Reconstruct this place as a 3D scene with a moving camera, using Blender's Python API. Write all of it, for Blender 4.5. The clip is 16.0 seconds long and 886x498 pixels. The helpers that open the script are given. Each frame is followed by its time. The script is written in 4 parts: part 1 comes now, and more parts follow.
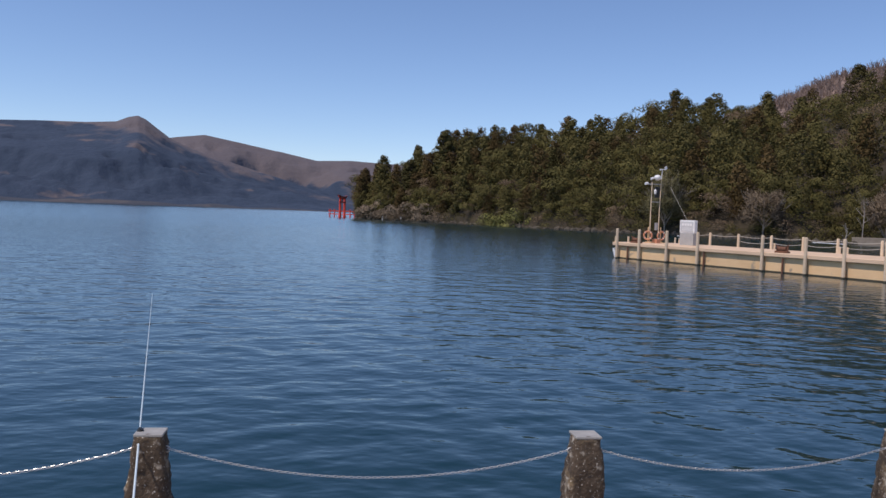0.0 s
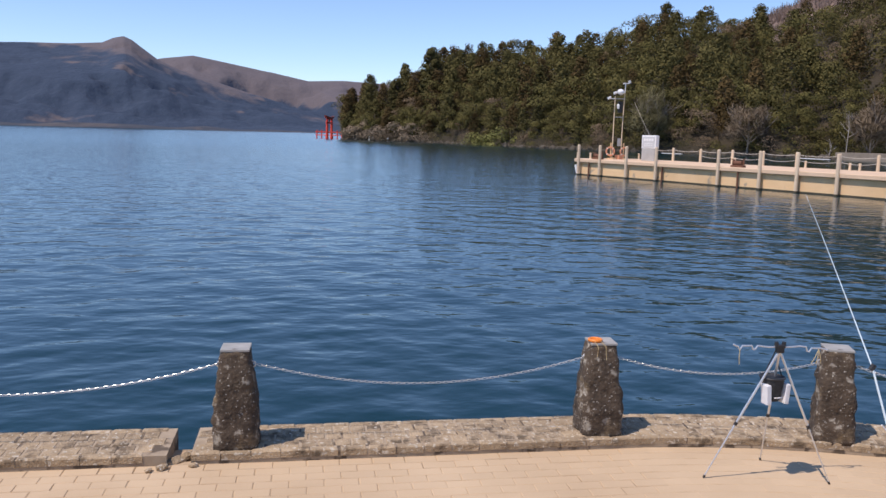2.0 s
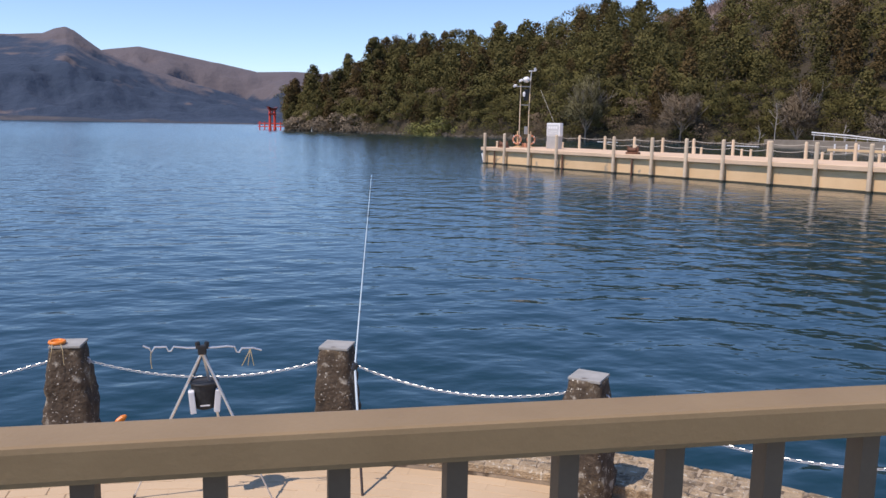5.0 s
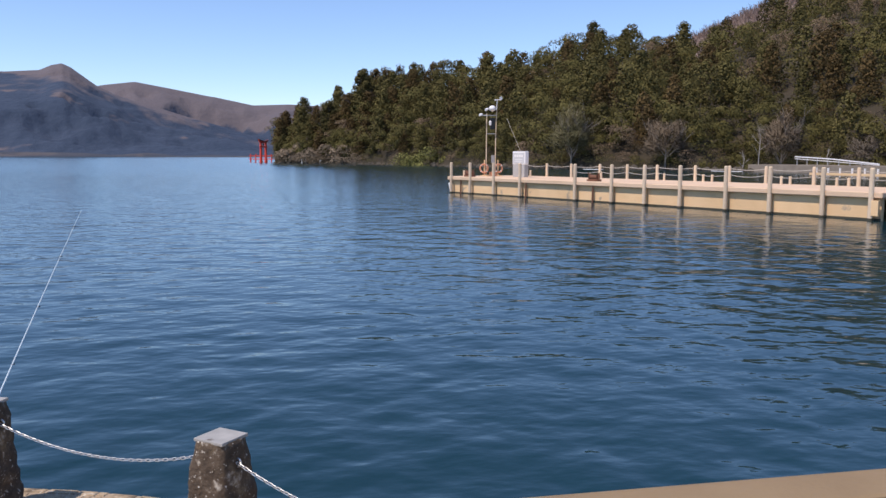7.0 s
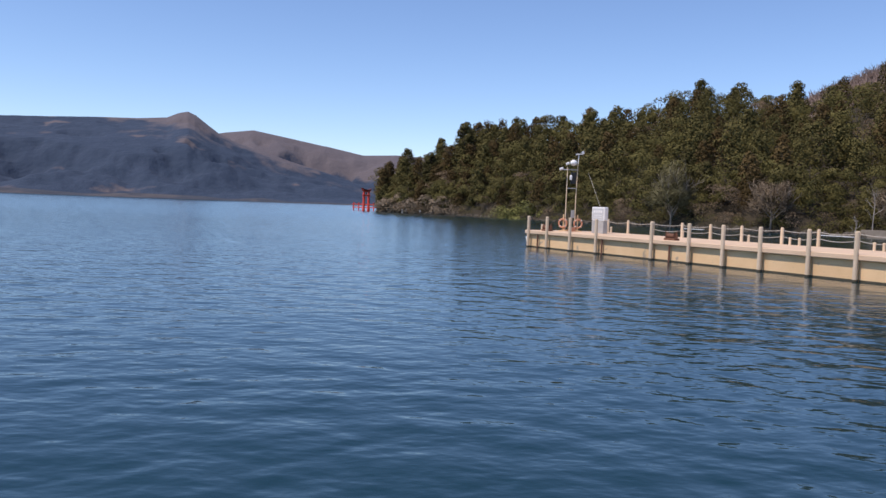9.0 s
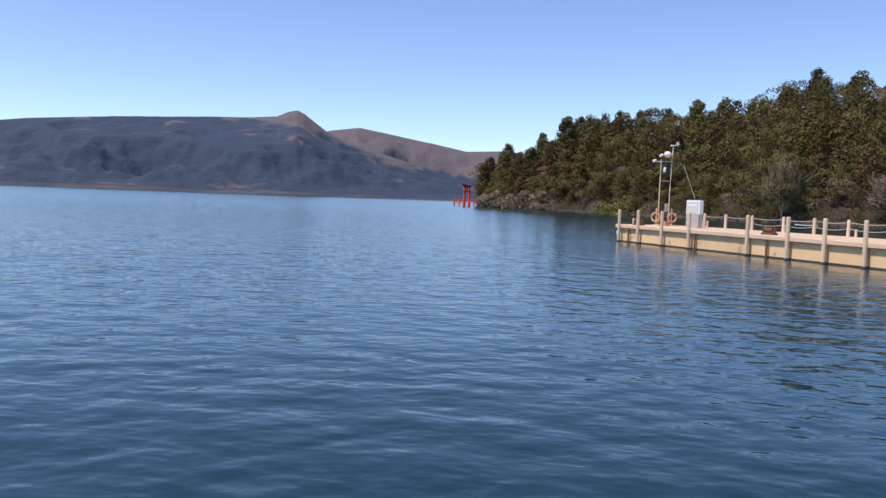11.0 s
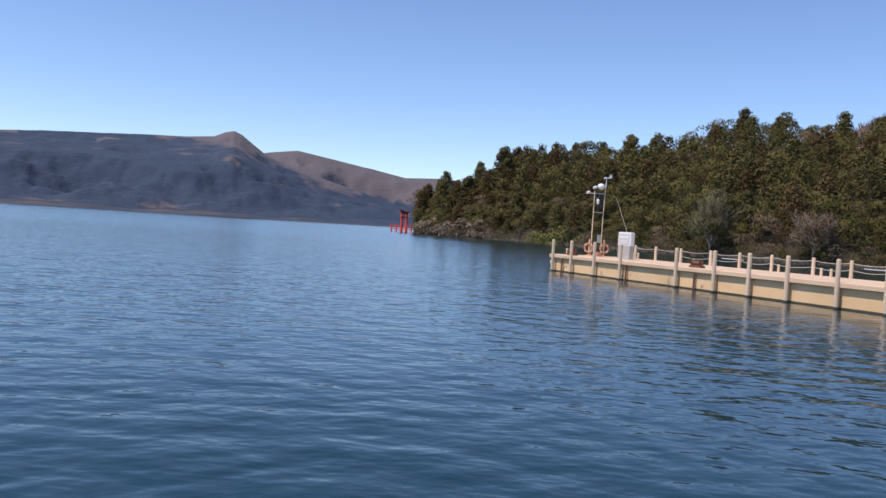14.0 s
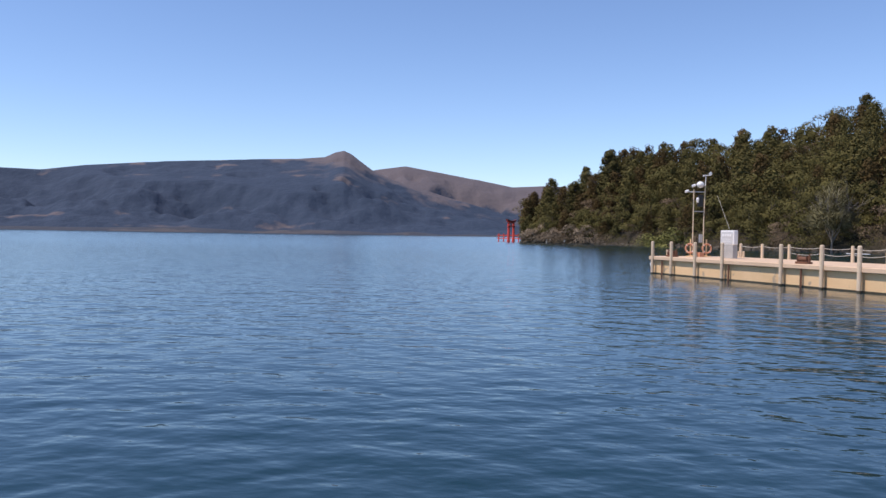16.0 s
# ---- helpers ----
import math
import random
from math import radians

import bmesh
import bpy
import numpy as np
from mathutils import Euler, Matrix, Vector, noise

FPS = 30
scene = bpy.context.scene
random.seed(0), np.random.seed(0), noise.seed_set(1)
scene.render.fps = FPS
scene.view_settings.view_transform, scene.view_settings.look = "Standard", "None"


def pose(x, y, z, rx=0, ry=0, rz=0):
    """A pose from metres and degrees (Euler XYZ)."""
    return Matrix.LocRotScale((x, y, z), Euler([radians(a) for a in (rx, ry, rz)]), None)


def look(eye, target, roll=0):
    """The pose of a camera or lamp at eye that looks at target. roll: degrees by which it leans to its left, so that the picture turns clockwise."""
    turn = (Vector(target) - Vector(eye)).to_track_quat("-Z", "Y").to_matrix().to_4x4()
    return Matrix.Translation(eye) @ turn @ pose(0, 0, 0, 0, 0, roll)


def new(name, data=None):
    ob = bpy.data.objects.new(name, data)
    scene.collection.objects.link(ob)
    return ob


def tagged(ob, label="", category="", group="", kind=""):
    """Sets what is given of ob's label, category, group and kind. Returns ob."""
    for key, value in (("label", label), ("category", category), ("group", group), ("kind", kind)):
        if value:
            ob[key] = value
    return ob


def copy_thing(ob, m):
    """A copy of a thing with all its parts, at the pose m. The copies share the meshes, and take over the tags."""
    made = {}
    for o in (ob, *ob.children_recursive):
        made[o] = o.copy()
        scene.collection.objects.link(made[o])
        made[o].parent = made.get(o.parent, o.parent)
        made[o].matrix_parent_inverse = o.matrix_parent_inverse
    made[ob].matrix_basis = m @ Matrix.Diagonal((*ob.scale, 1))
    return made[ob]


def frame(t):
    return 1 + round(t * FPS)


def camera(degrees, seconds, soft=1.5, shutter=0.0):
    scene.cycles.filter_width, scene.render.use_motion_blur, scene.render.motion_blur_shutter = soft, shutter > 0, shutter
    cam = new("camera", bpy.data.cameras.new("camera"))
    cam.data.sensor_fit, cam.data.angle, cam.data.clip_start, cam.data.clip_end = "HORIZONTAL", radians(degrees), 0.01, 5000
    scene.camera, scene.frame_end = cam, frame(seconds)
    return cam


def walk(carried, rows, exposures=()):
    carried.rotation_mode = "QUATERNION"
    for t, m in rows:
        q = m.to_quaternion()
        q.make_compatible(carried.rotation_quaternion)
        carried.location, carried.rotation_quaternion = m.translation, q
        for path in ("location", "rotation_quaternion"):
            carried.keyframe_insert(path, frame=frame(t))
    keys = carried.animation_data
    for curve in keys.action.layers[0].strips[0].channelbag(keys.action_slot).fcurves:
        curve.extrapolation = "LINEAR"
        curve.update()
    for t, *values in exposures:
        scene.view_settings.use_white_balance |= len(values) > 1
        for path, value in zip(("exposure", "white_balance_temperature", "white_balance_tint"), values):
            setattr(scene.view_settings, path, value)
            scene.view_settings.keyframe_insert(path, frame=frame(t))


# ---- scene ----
cam = camera(56.4, 16.0, soft=1.5)
EXPOSURES = [(0, -0.06, 6150, 18), (0.5, 0.18, 6150, 18), (1.0, 0.22, 6150, 18), (1.6, 0.28, 6150, 18), (4.7, 0.31, 6150, 18), (6.8, 0.34, 6150, 18), (7.5, 0.28, 6150, 18), (8.1, 0.15, 6150, 18), (10.3, 0.37, 6150, 18), (12.5, 0.38, 6150, 18), (13.5, 0.30, 6150, 18), (16, 0.27, 6150, 18)]
PATH = [
    (0, (-4.507, -0.052, 1.784), (-4.276, 1.933, 1.701), 2.1),
    (0.5, (-3.864, 0.046, 1.776), (-3.716, 2.039, 1.699), 1.8),
    (1, (-3.234, 0.101, 1.763), (-3.062, 2.092, 1.681), 1.6),
    (1.5, (-2.624, 0.097, 1.716), (-2.488, 2.081, 1.498), 0.9),
    (2, (-1.937, 0.202, 1.669), (-1.691, 2.168, 1.396), 1.5),
    (2.5, (-1.277, 0.216, 1.676), (-0.941, 2.173, 1.432), 0.9),
    (3, (-0.677, 0.272, 1.652), (-0.37, 2.232, 1.394), 1.7),
    (3.5, (-0.127, 0.319, 1.654), (0.113, 2.286, 1.386), 1.3),
    (4, (0.409, 0.407, 1.585), (0.654, 2.369, 1.281), 1.0),
    (4.2, (0.635, 0.419, 1.613), (0.918, 2.377, 1.323), 0.9),
    (4.5, (0.978, 0.414, 1.609), (1.304, 2.369, 1.337), 0.4),
    (4.7, (1.194, 0.396, 1.625), (1.533, 2.345, 1.331), 0.8),
    (6.8, (3.47, 0.559, 1.637), (3.875, 2.502, 1.397), 0.6),
    (7, (3.658, 0.582, 1.643), (4.018, 2.536, 1.421), 0.2),
    (7.5, (4.184, 0.713, 1.635), (4.479, 2.684, 1.463), 0.1),
    (8, (4.681, 0.743, 1.662), (4.881, 2.73, 1.548), 0.5),
    (8.2, (4.869, 0.784, 1.656), (5.034, 2.775, 1.558), 1.2),
    (10.3, (6.479, 1.552, 1.536), (6.476, 3.549, 1.423), 1.1),
    (10.5, (6.579, 1.618, 1.526), (6.519, 3.614, 1.411), 1.1),
    (11, (6.684, 1.708, 1.476), (6.552, 3.7, 1.357), 2.1),
    (11.5, (6.726, 1.754, 1.482), (6.605, 3.748, 1.393), 1.4),
    (12, (6.756, 1.745, 1.508), (6.684, 3.743, 1.452), 0.4),
    (12.5, (6.714, 1.721, 1.507), (6.663, 3.721, 1.488), 0.6),
    (13, (6.716, 1.698, 1.505), (6.697, 3.698, 1.515), 0.7),
    (13.5, (6.721, 1.699, 1.485), (6.74, 3.699, 1.46), 2.4),
    (14, (6.76, 1.771, 1.477), (6.778, 3.77, 1.429), 3.6),
    (14.5, (7.099, 1.857, 1.488), (6.996, 3.855, 1.473), 2.1),
    (15, (7.357, 1.834, 1.474), (7.256, 3.831, 1.482), 2.2),
    (15.5, (7.518, 1.842, 1.475), (7.373, 3.837, 1.483), 2.6),
    (16, (7.773, 1.835, 1.455), (7.524, 3.819, 1.421), 0.9),
]
walk(cam, [(t, look(eye, target, roll)) for t, eye, target, roll in PATH], EXPOSURES)

SUN = Vector((0.36, 0.165, -0.68)).normalized()
WATER = -0.867
KERB = -0.55
TERRACE = -0.62

# ---- light ----
world = bpy.data.worlds.new("sky")
scene.world = world
world.use_nodes = True
wn = world.node_tree.nodes
sky = wn.new("ShaderNodeTexSky")
sky.sky_type = "NISHITA"
sky.sun_disc = False
sky.sun_elevation = math.asin(-SUN.z)
sky.sun_rotation = math.atan2(-SUN.x, -SUN.y)
sky.altitude = 1000.0
sky.air_density, sky.dust_density, sky.ozone_density = 0.95, 0.0, 3.4
wn["Background"].inputs[1].default_value = 0.128
world.node_tree.links.new(sky.outputs[0], wn["Background"].inputs[0])
sun = bpy.data.lights.new("sun", "SUN")
sun.energy, sun.angle, sun.color = 3.4, radians(0.5), (1.0, 0.88, 0.74)
new("sun", sun).matrix_world = look((0, 0, 60), Vector((0, 0, 60)) + SUN)


# ---- materials ----
def material(name, c1, c2, scale=4.0, rough=0.8, bump=0.2, fine=60.0, metal=0.0, vary=0.0, island=0.0, spots=None, spot_at=0.62, spot_scale=9.0, depth=0.6, ground=False):
    """Two colours mixed by a coarse and a fine noise, relief from the fine one, optional patches of a third colour."""
    m = bpy.data.materials.new(name)
    m.use_nodes = True
    nt = m.node_tree
    n, link = nt.nodes, nt.links.new
    out = n["Principled BSDF"]
    where = n.new("ShaderNodeNewGeometry").outputs["Position"] if ground else n.new("ShaderNodeTexCoord").outputs["Object"]
    coarse, grain = n.new("ShaderNodeTexNoise"), n.new("ShaderNodeTexNoise")
    coarse.inputs["Scale"].default_value, coarse.inputs["Detail"].default_value = scale, 5
    grain.inputs["Scale"].default_value, grain.inputs["Detail"].default_value = fine, 3
    link(where, coarse.inputs["Vector"])
    link(where, grain.inputs["Vector"])
    fac = n.new("ShaderNodeMath")
    fac.operation = "MULTIPLY_ADD"
    fac.inputs[1].default_value = 0.45
    link(grain.outputs[0], fac.inputs[0])
    ramp = n.new("ShaderNodeMapRange")
    ramp.inputs[1].default_value, ramp.inputs[2].default_value = 0.3, 0.7
    ramp.inputs[4].default_value = 0.6
    link(coarse.outputs[0], ramp.inputs[0])
    link(ramp.outputs[0], fac.inputs[2])
    mix = n.new("ShaderNodeMix")
    mix.data_type = "RGBA"
    mix.inputs[6].default_value, mix.inputs[7].default_value = (*c1, 1), (*c2, 1)
    link(fac.outputs[0], mix.inputs[0])
    colour = mix.outputs[2]
    if spots:
        patch = n.new("ShaderNodeTexNoise")
        patch.inputs["Scale"].default_value, patch.inputs["Detail"].default_value = spot_scale, 4
        link(where, patch.inputs["Vector"])
        cut = n.new("ShaderNodeMapRange")
        cut.inputs[1].default_value, cut.inputs[2].default_value = spot_at, spot_at + 0.06
        link(patch.outputs[0], cut.inputs[0])
        over = n.new("ShaderNodeMix")
        over.data_type = "RGBA"
        over.inputs[7].default_value = (*spots, 1)
        link(cut.outputs[0], over.inputs[0])
        link(colour, over.inputs[6])
        colour = over.outputs[2]
    for amount, kind, socket in ((vary, "ShaderNodeObjectInfo", "Random"), (island, "ShaderNodeNewGeometry", "Random Per Island")):
        if amount:
            info, hsv, span = n.new(kind), n.new("ShaderNodeHueSaturation"), n.new("ShaderNodeMapRange")
            span.inputs[3].default_value, span.inputs[4].default_value = 1 - amount, 1 + amount
            link(info.outputs[socket], span.inputs[0])
            link(span.outputs[0], hsv.inputs["Value"])
            link(colour, hsv.inputs["Color"])
            colour = hsv.outputs[0]
    link(colour, out.inputs["Base Color"])
    out.inputs["Roughness"].default_value, out.inputs["Metallic"].default_value = rough, metal
    if bump:
        b = n.new("ShaderNodeBump")
        b.inputs["Strength"].default_value, b.inputs["Distance"].default_value = bump, depth / fine
        link(grain.outputs[0], b.inputs["Height"])
        link(b.outputs[0], out.inputs["Normal"])
    return m


def patches(m, colour, at, scale, soft=0.05, detail=5, ground=False):
    """Irregular patches of another colour laid over a material."""
    n, link = m.node_tree.nodes, m.node_tree.links.new
    out = n["Principled BSDF"]
    old = out.inputs["Base Color"].links[0].from_socket
    where = n.new("ShaderNodeNewGeometry").outputs["Position"] if ground else n.new("ShaderNodeTexCoord").outputs["Object"]
    tex, cut, mix = n.new("ShaderNodeTexNoise"), n.new("ShaderNodeMapRange"), n.new("ShaderNodeMix")
    tex.inputs["Scale"].default_value, tex.inputs["Detail"].default_value, tex.inputs["Roughness"].default_value = scale, detail, 0.65
    link(where, tex.inputs["Vector"])
    cut.inputs[1].default_value, cut.inputs[2].default_value = at, at + soft
    link(tex.outputs[0], cut.inputs[0])
    mix.data_type = "RGBA"
    mix.inputs[7].default_value = (*colour, 1)
    link(cut.outputs[0], mix.inputs[0])
    link(old, mix.inputs[6])
    link(mix.outputs[2], out.inputs["Base Color"])
    return m


def water_material():
    m = bpy.data.materials.new("lake_water")
    m.use_nodes = True
    n, link = m.node_tree.nodes, m.node_tree.links.new
    out = n["Principled BSDF"]
    out.inputs["Base Color"].default_value = (0.006, 0.031, 0.040, 1)
    out.inputs["Roughness"].default_value = 0.06
    out.inputs["IOR"].default_value = 1.35
    coord = n.new("ShaderNodeTexCoord")
    height = None
    for scale, stretch, turn, weight, detail in ((0.55, 1.2, 14, 0.62, 2), (1.6, 1.35, -24, 0.44, 2.0), (3.8, 1.5, 17, 0.11, 2.0)):
        place, tex = n.new("ShaderNodeMapping"), n.new("ShaderNodeTexNoise")
        place.inputs["Scale"].default_value = (1, stretch, 1)
        place.inputs["Rotation"].default_value = (0, 0, radians(turn))
        tex.inputs["Scale"].default_value, tex.inputs["Detail"].default_value = scale, detail
        link(coord.outputs["Object"], place.inputs["Vector"])
        link(place.outputs[0], tex.inputs["Vector"])
        times = n.new("ShaderNodeMath")
        times.operation = "MULTIPLY_ADD"
        times.inputs[1].default_value, times.inputs[2].default_value = weight, 0.0
        link(tex.outputs[0], times.inputs[0])
        if height:
            link(height, times.inputs[2])
        height = times.outputs[0]
    # Out on the open lake the bump leans towards the shore to mirror higher sky.
    xyz, open_lake, shift, lean = (n.new(k) for k in ("ShaderNodeSeparateXYZ", "ShaderNodeMath", "ShaderNodeMath", "ShaderNodeMath"))
    shift.operation, open_lake.operation, lean.operation = "SUBTRACT", "SMOOTH_MAX", "MULTIPLY_ADD"
    shift.inputs[1].default_value = 24.0
    open_lake.inputs[1].default_value, open_lake.inputs[2].default_value = 0.0, 40.0
    lean.inputs[1].default_value = 0.036 / 0.06
    link(coord.outputs["Object"], xyz.inputs[0])
    link(xyz.outputs[1], shift.inputs[0])
    link(shift.outputs[0], open_lake.inputs[0])
    link(open_lake.outputs[0], lean.inputs[0])
    # Beyond 120 m extra lean keeps the dark woods out of the reflection.
    beyond, crest, steep = (n.new("ShaderNodeMath") for _ in range(3))
    beyond.operation, crest.operation, steep.operation = "SUBTRACT", "SMOOTH_MAX", "MULTIPLY_ADD"
    beyond.inputs[1].default_value = 120.0
    crest.inputs[1].default_value, crest.inputs[2].default_value = 0.0, 80.0
    steep.inputs[1].default_value = 0.022 / 0.06
    link(xyz.outputs[1], beyond.inputs[0])
    link(beyond.outputs[0], crest.inputs[0])
    link(crest.outputs[0], steep.inputs[0])
    link(lean.outputs[0], steep.inputs[2])
    link(height, lean.inputs[2])
    b = n.new("ShaderNodeBump")
    b.inputs["Strength"].default_value, b.inputs["Distance"].default_value = 1.0, 0.06
    link(steep.outputs[0], b.inputs["Height"])
    link(b.outputs[0], out.inputs["Normal"])
    return m


water = water_material()
paving = material("sandy_paving", (0.46, 0.33, 0.195), (0.60, 0.45, 0.28), 1.2, 0.9, 0.25, 140, vary=0.025, ground=True)
sett_stone = material("sett_stone", (0.25, 0.178, 0.10), (0.52, 0.395, 0.245), 9, 0.9, 0.9, 75, vary=0.13, spots=(0.56, 0.49, 0.37), spot_at=0.59, spot_scale=22, depth=1.0, ground=True)
patches(sett_stone, (0.135, 0.098, 0.058), 0.50, 6.5, 0.13, 9, ground=True)
patches(sett_stone, (0.62, 0.55, 0.43), 0.61, 30.0, 0.04, 6, ground=True)
sand = material("packed_sand", (0.43, 0.31, 0.185), (0.56, 0.42, 0.265), 1.2, 0.95, 0.3, 160, ground=True)
joint = material("pale_mortar", (0.27, 0.205, 0.135), (0.48, 0.385, 0.265), 6, 0.95, 0.5, 120, spots=(0.12, 0.09, 0.06), spot_at=0.54, spot_scale=7)
paver_joint = material("paver_joint", (0.44, 0.32, 0.19), (0.55, 0.41, 0.255), 1.2, 0.95, 0.3, 160, ground=True)
patches(paver_joint, (0.20, 0.138, 0.08), 0.48, 3.1, 0.24, 10, ground=True)
post_stone = material("lava_stone", (0.026, 0.019, 0.013), (0.125, 0.09, 0.058), 11, 0.95, 0.5, 45, spots=(0.46, 0.43, 0.37), spot_at=0.64, spot_scale=48, depth=1.0)
patches(post_stone, (0.21, 0.155, 0.085), 0.545, 5.0, 0.14, 8)
patches(post_stone, (0.36, 0.325, 0.26), 0.565, 11.0, 0.09, 10)
patches(post_stone, (0.58, 0.54, 0.45), 0.645, 34.0, 0.04, 5)
post_cap = material("cut_stone", (0.27, 0.27, 0.25), (0.40, 0.39, 0.36), 12, 0.85, 0.3, 90, spots=(0.14, 0.12, 0.1), spot_at=0.6)
granite = material("hammered_granite", (0.145, 0.113, 0.063), (0.52, 0.43, 0.285), 210, 0.8, 1.0, 330, spots=(0.74, 0.67, 0.52), spot_at=0.60, spot_scale=190, depth=1.0)
patches(granite, (0.16, 0.135, 0.08), 0.57, 22, 0.14, 8)
granite_top = material("granite_top", (0.56, 0.49, 0.36), (0.78, 0.72, 0.57), 32, 0.9, 0.6, 260, spots=(0.66, 0.52, 0.36), spot_at=0.60, spot_scale=24)
rail_paint = material("brown_rail_paint", (0.245, 0.165, 0.076), (0.315, 0.218, 0.106), 9, 0.5, 0.1, 150)
# Balusters and bottom rail get a darker brown than the top rail.
baluster_paint = material("baluster_brown", (0.125, 0.092, 0.058), (0.175, 0.13, 0.082), 6, 0.55, 0.1, 150)
concrete = material("weathered_concrete", (0.70, 0.465, 0.235), (0.84, 0.585, 0.32), 0.9, 0.9, 0.3, 30, vary=0.05, spots=(0.44, 0.34, 0.23), spot_at=0.64, spot_scale=1.6)
post_concrete = material("pale_post_concrete", (0.62, 0.475, 0.31), (0.76, 0.60, 0.42), 2.5, 0.9, 0.3, 30, vary=0.08)
algae = material("wet_algae", (0.035, 0.034, 0.018), (0.085, 0.072, 0.04), 3, 0.6, 0.4, 25)
deck_mat = material("deck_concrete", (0.60, 0.425, 0.27), (0.74, 0.545, 0.365), 0.7, 0.9, 0.2, 30)
old_wall = material("old_quay_wall", (0.19, 0.155, 0.115), (0.30, 0.25, 0.19), 0.8, 0.9, 0.4, 14)
walk_mat = material("walkway_asphalt", (0.10, 0.095, 0.085), (0.19, 0.175, 0.155), 1.5, 0.9, 0.4, 90)
galvanised = material("galvanised_steel", (0.58, 0.57, 0.54), (0.78, 0.77, 0.73), 30, 0.38, 0.1, 120, metal=0.75)
alu = material("brushed_aluminium", (0.66, 0.66, 0.66), (0.82, 0.82, 0.80), 20, 0.35, 0.05, 200, metal=0.7)
black_plastic = material("black_plastic", (0.012, 0.012, 0.013), (0.03, 0.03, 0.03), 20, 0.5, 0.1, 150)
dark_mesh = material("black_mesh_cloth", (0.015, 0.015, 0.016), (0.045, 0.045, 0.045), 30, 0.8, 0.3, 300)
white_cloth = material("white_vinyl", (0.72, 0.72, 0.72), (0.84, 0.84, 0.83), 12, 0.5, 0.1, 120)
white_paint = material("white_paint", (0.74, 0.73, 0.70), (0.84, 0.83, 0.80), 5, 0.45, 0.06, 70)
grey_paint = material("grey_paint", (0.33, 0.32, 0.30), (0.45, 0.44, 0.41), 3, 0.6, 0.08, 50)
orange = material("orange_plastic", (0.75, 0.20, 0.02), (0.86, 0.27, 0.03), 20, 0.4, 0.05, 120)
ring_orange = material("faded_orange_ring", (0.50, 0.20, 0.10), (0.62, 0.30, 0.17), 9, 0.6, 0.1, 60)
cord = material("tan_cord", (0.45, 0.34, 0.16), (0.60, 0.47, 0.25), 80, 0.8, 0.4, 400)
green_cord = material("green_cord", (0.05, 0.30, 0.16), (0.09, 0.40, 0.22), 60, 0.6, 0.2, 300)
rope_mat = material("grey_rope", (0.46, 0.42, 0.35), (0.60, 0.56, 0.48), 10, 0.8, 0.3, 90)
rod_blank = material("pale_blue_rod", (0.50, 0.62, 0.66), (0.68, 0.76, 0.78), 6, 0.3, 0.02, 100)
rod_grip = material("dark_rod_grip", (0.03, 0.02, 0.018), (0.06, 0.04, 0.03), 30, 0.5, 0.1, 200)
vermilion = material("vermilion_lacquer", (0.74, 0.060, 0.028), (0.84, 0.085, 0.045), 0.8, 0.5, 0.05, 10)
roof_black = material("dark_lacquer_roof", (0.12, 0.03, 0.025), (0.18, 0.045, 0.035), 1, 0.5, 0.05, 10)
rust = material("rusty_iron", (0.10, 0.045, 0.025), (0.22, 0.10, 0.055), 12, 0.85, 0.4, 60)
rubber = material("black_rubber", (0.012, 0.011, 0.010), (0.03, 0.028, 0.026), 4, 0.8, 0.2, 40)
bark = material("bark", (0.055, 0.04, 0.028), (0.13, 0.10, 0.075), 1.5, 0.95, 0.6, 9, vary=0.15)
pale_bark = material("pale_bark", (0.24, 0.21, 0.18), (0.42, 0.38, 0.33), 1.5, 0.95, 0.4, 9)
cedar_leaf = material("cedar_needles", (0.055, 0.050, 0.018), (0.122, 0.102, 0.034), 0.10, 0.85, 0, 2, vary=0.25, island=0.05)
rust_cedar = material("winter_cedar_needles", (0.082, 0.056, 0.022), (0.145, 0.098, 0.038), 0.10, 0.85, 0, 2, vary=0.22, island=0.05)
broad_leaf = material("evergreen_leaves", (0.064, 0.058, 0.019), (0.145, 0.124, 0.040), 0.10, 0.8, 0, 2, vary=0.25, island=0.05)
yellow_leaf = material("yellow_green_leaves", (0.12, 0.125, 0.035), (0.22, 0.21, 0.065), 0.6, 0.7, 0, 2, island=0.4)
grey_twig = material("bare_twigs", (0.10, 0.085, 0.065), (0.20, 0.17, 0.135), 0.6, 0.9, 0, 2, vary=0.15, island=0.35)
brown_brush = material("brown_brush", (0.130, 0.092, 0.056), (0.245, 0.178, 0.112), 0.3, 0.9, 0, 2, vary=0.2, island=0.25)
for m in (cedar_leaf, rust_cedar, broad_leaf, yellow_leaf, brown_brush, grey_twig):
    m.node_tree.nodes["Principled BSDF"].inputs["Specular IOR Level"].default_value = 0.12
tan_brush = material("tan_brushwood", (0.17, 0.125, 0.078), (0.30, 0.23, 0.15), 0.3, 0.9, 0, 2, vary=0.2, island=0.2)
hill_soil = material("forest_floor", (0.020, 0.018, 0.008), (0.055, 0.040, 0.020), 0.08, 0.95, 0.4, 1.2)
shore_stone = material("shore_stone", (0.055, 0.047, 0.033), (0.12, 0.10, 0.072), 0.4, 0.95, 0.5, 2.5)


# ---- building helpers ----
def link_mesh(name, verts, faces, mat, smooth=False):
    me = bpy.data.meshes.new(name)
    me.from_pydata([tuple(v) for v in verts], [], [tuple(f) for f in faces])
    me.materials.append(mat)
    if smooth:
        me.shade_smooth()
    return new(name, me)


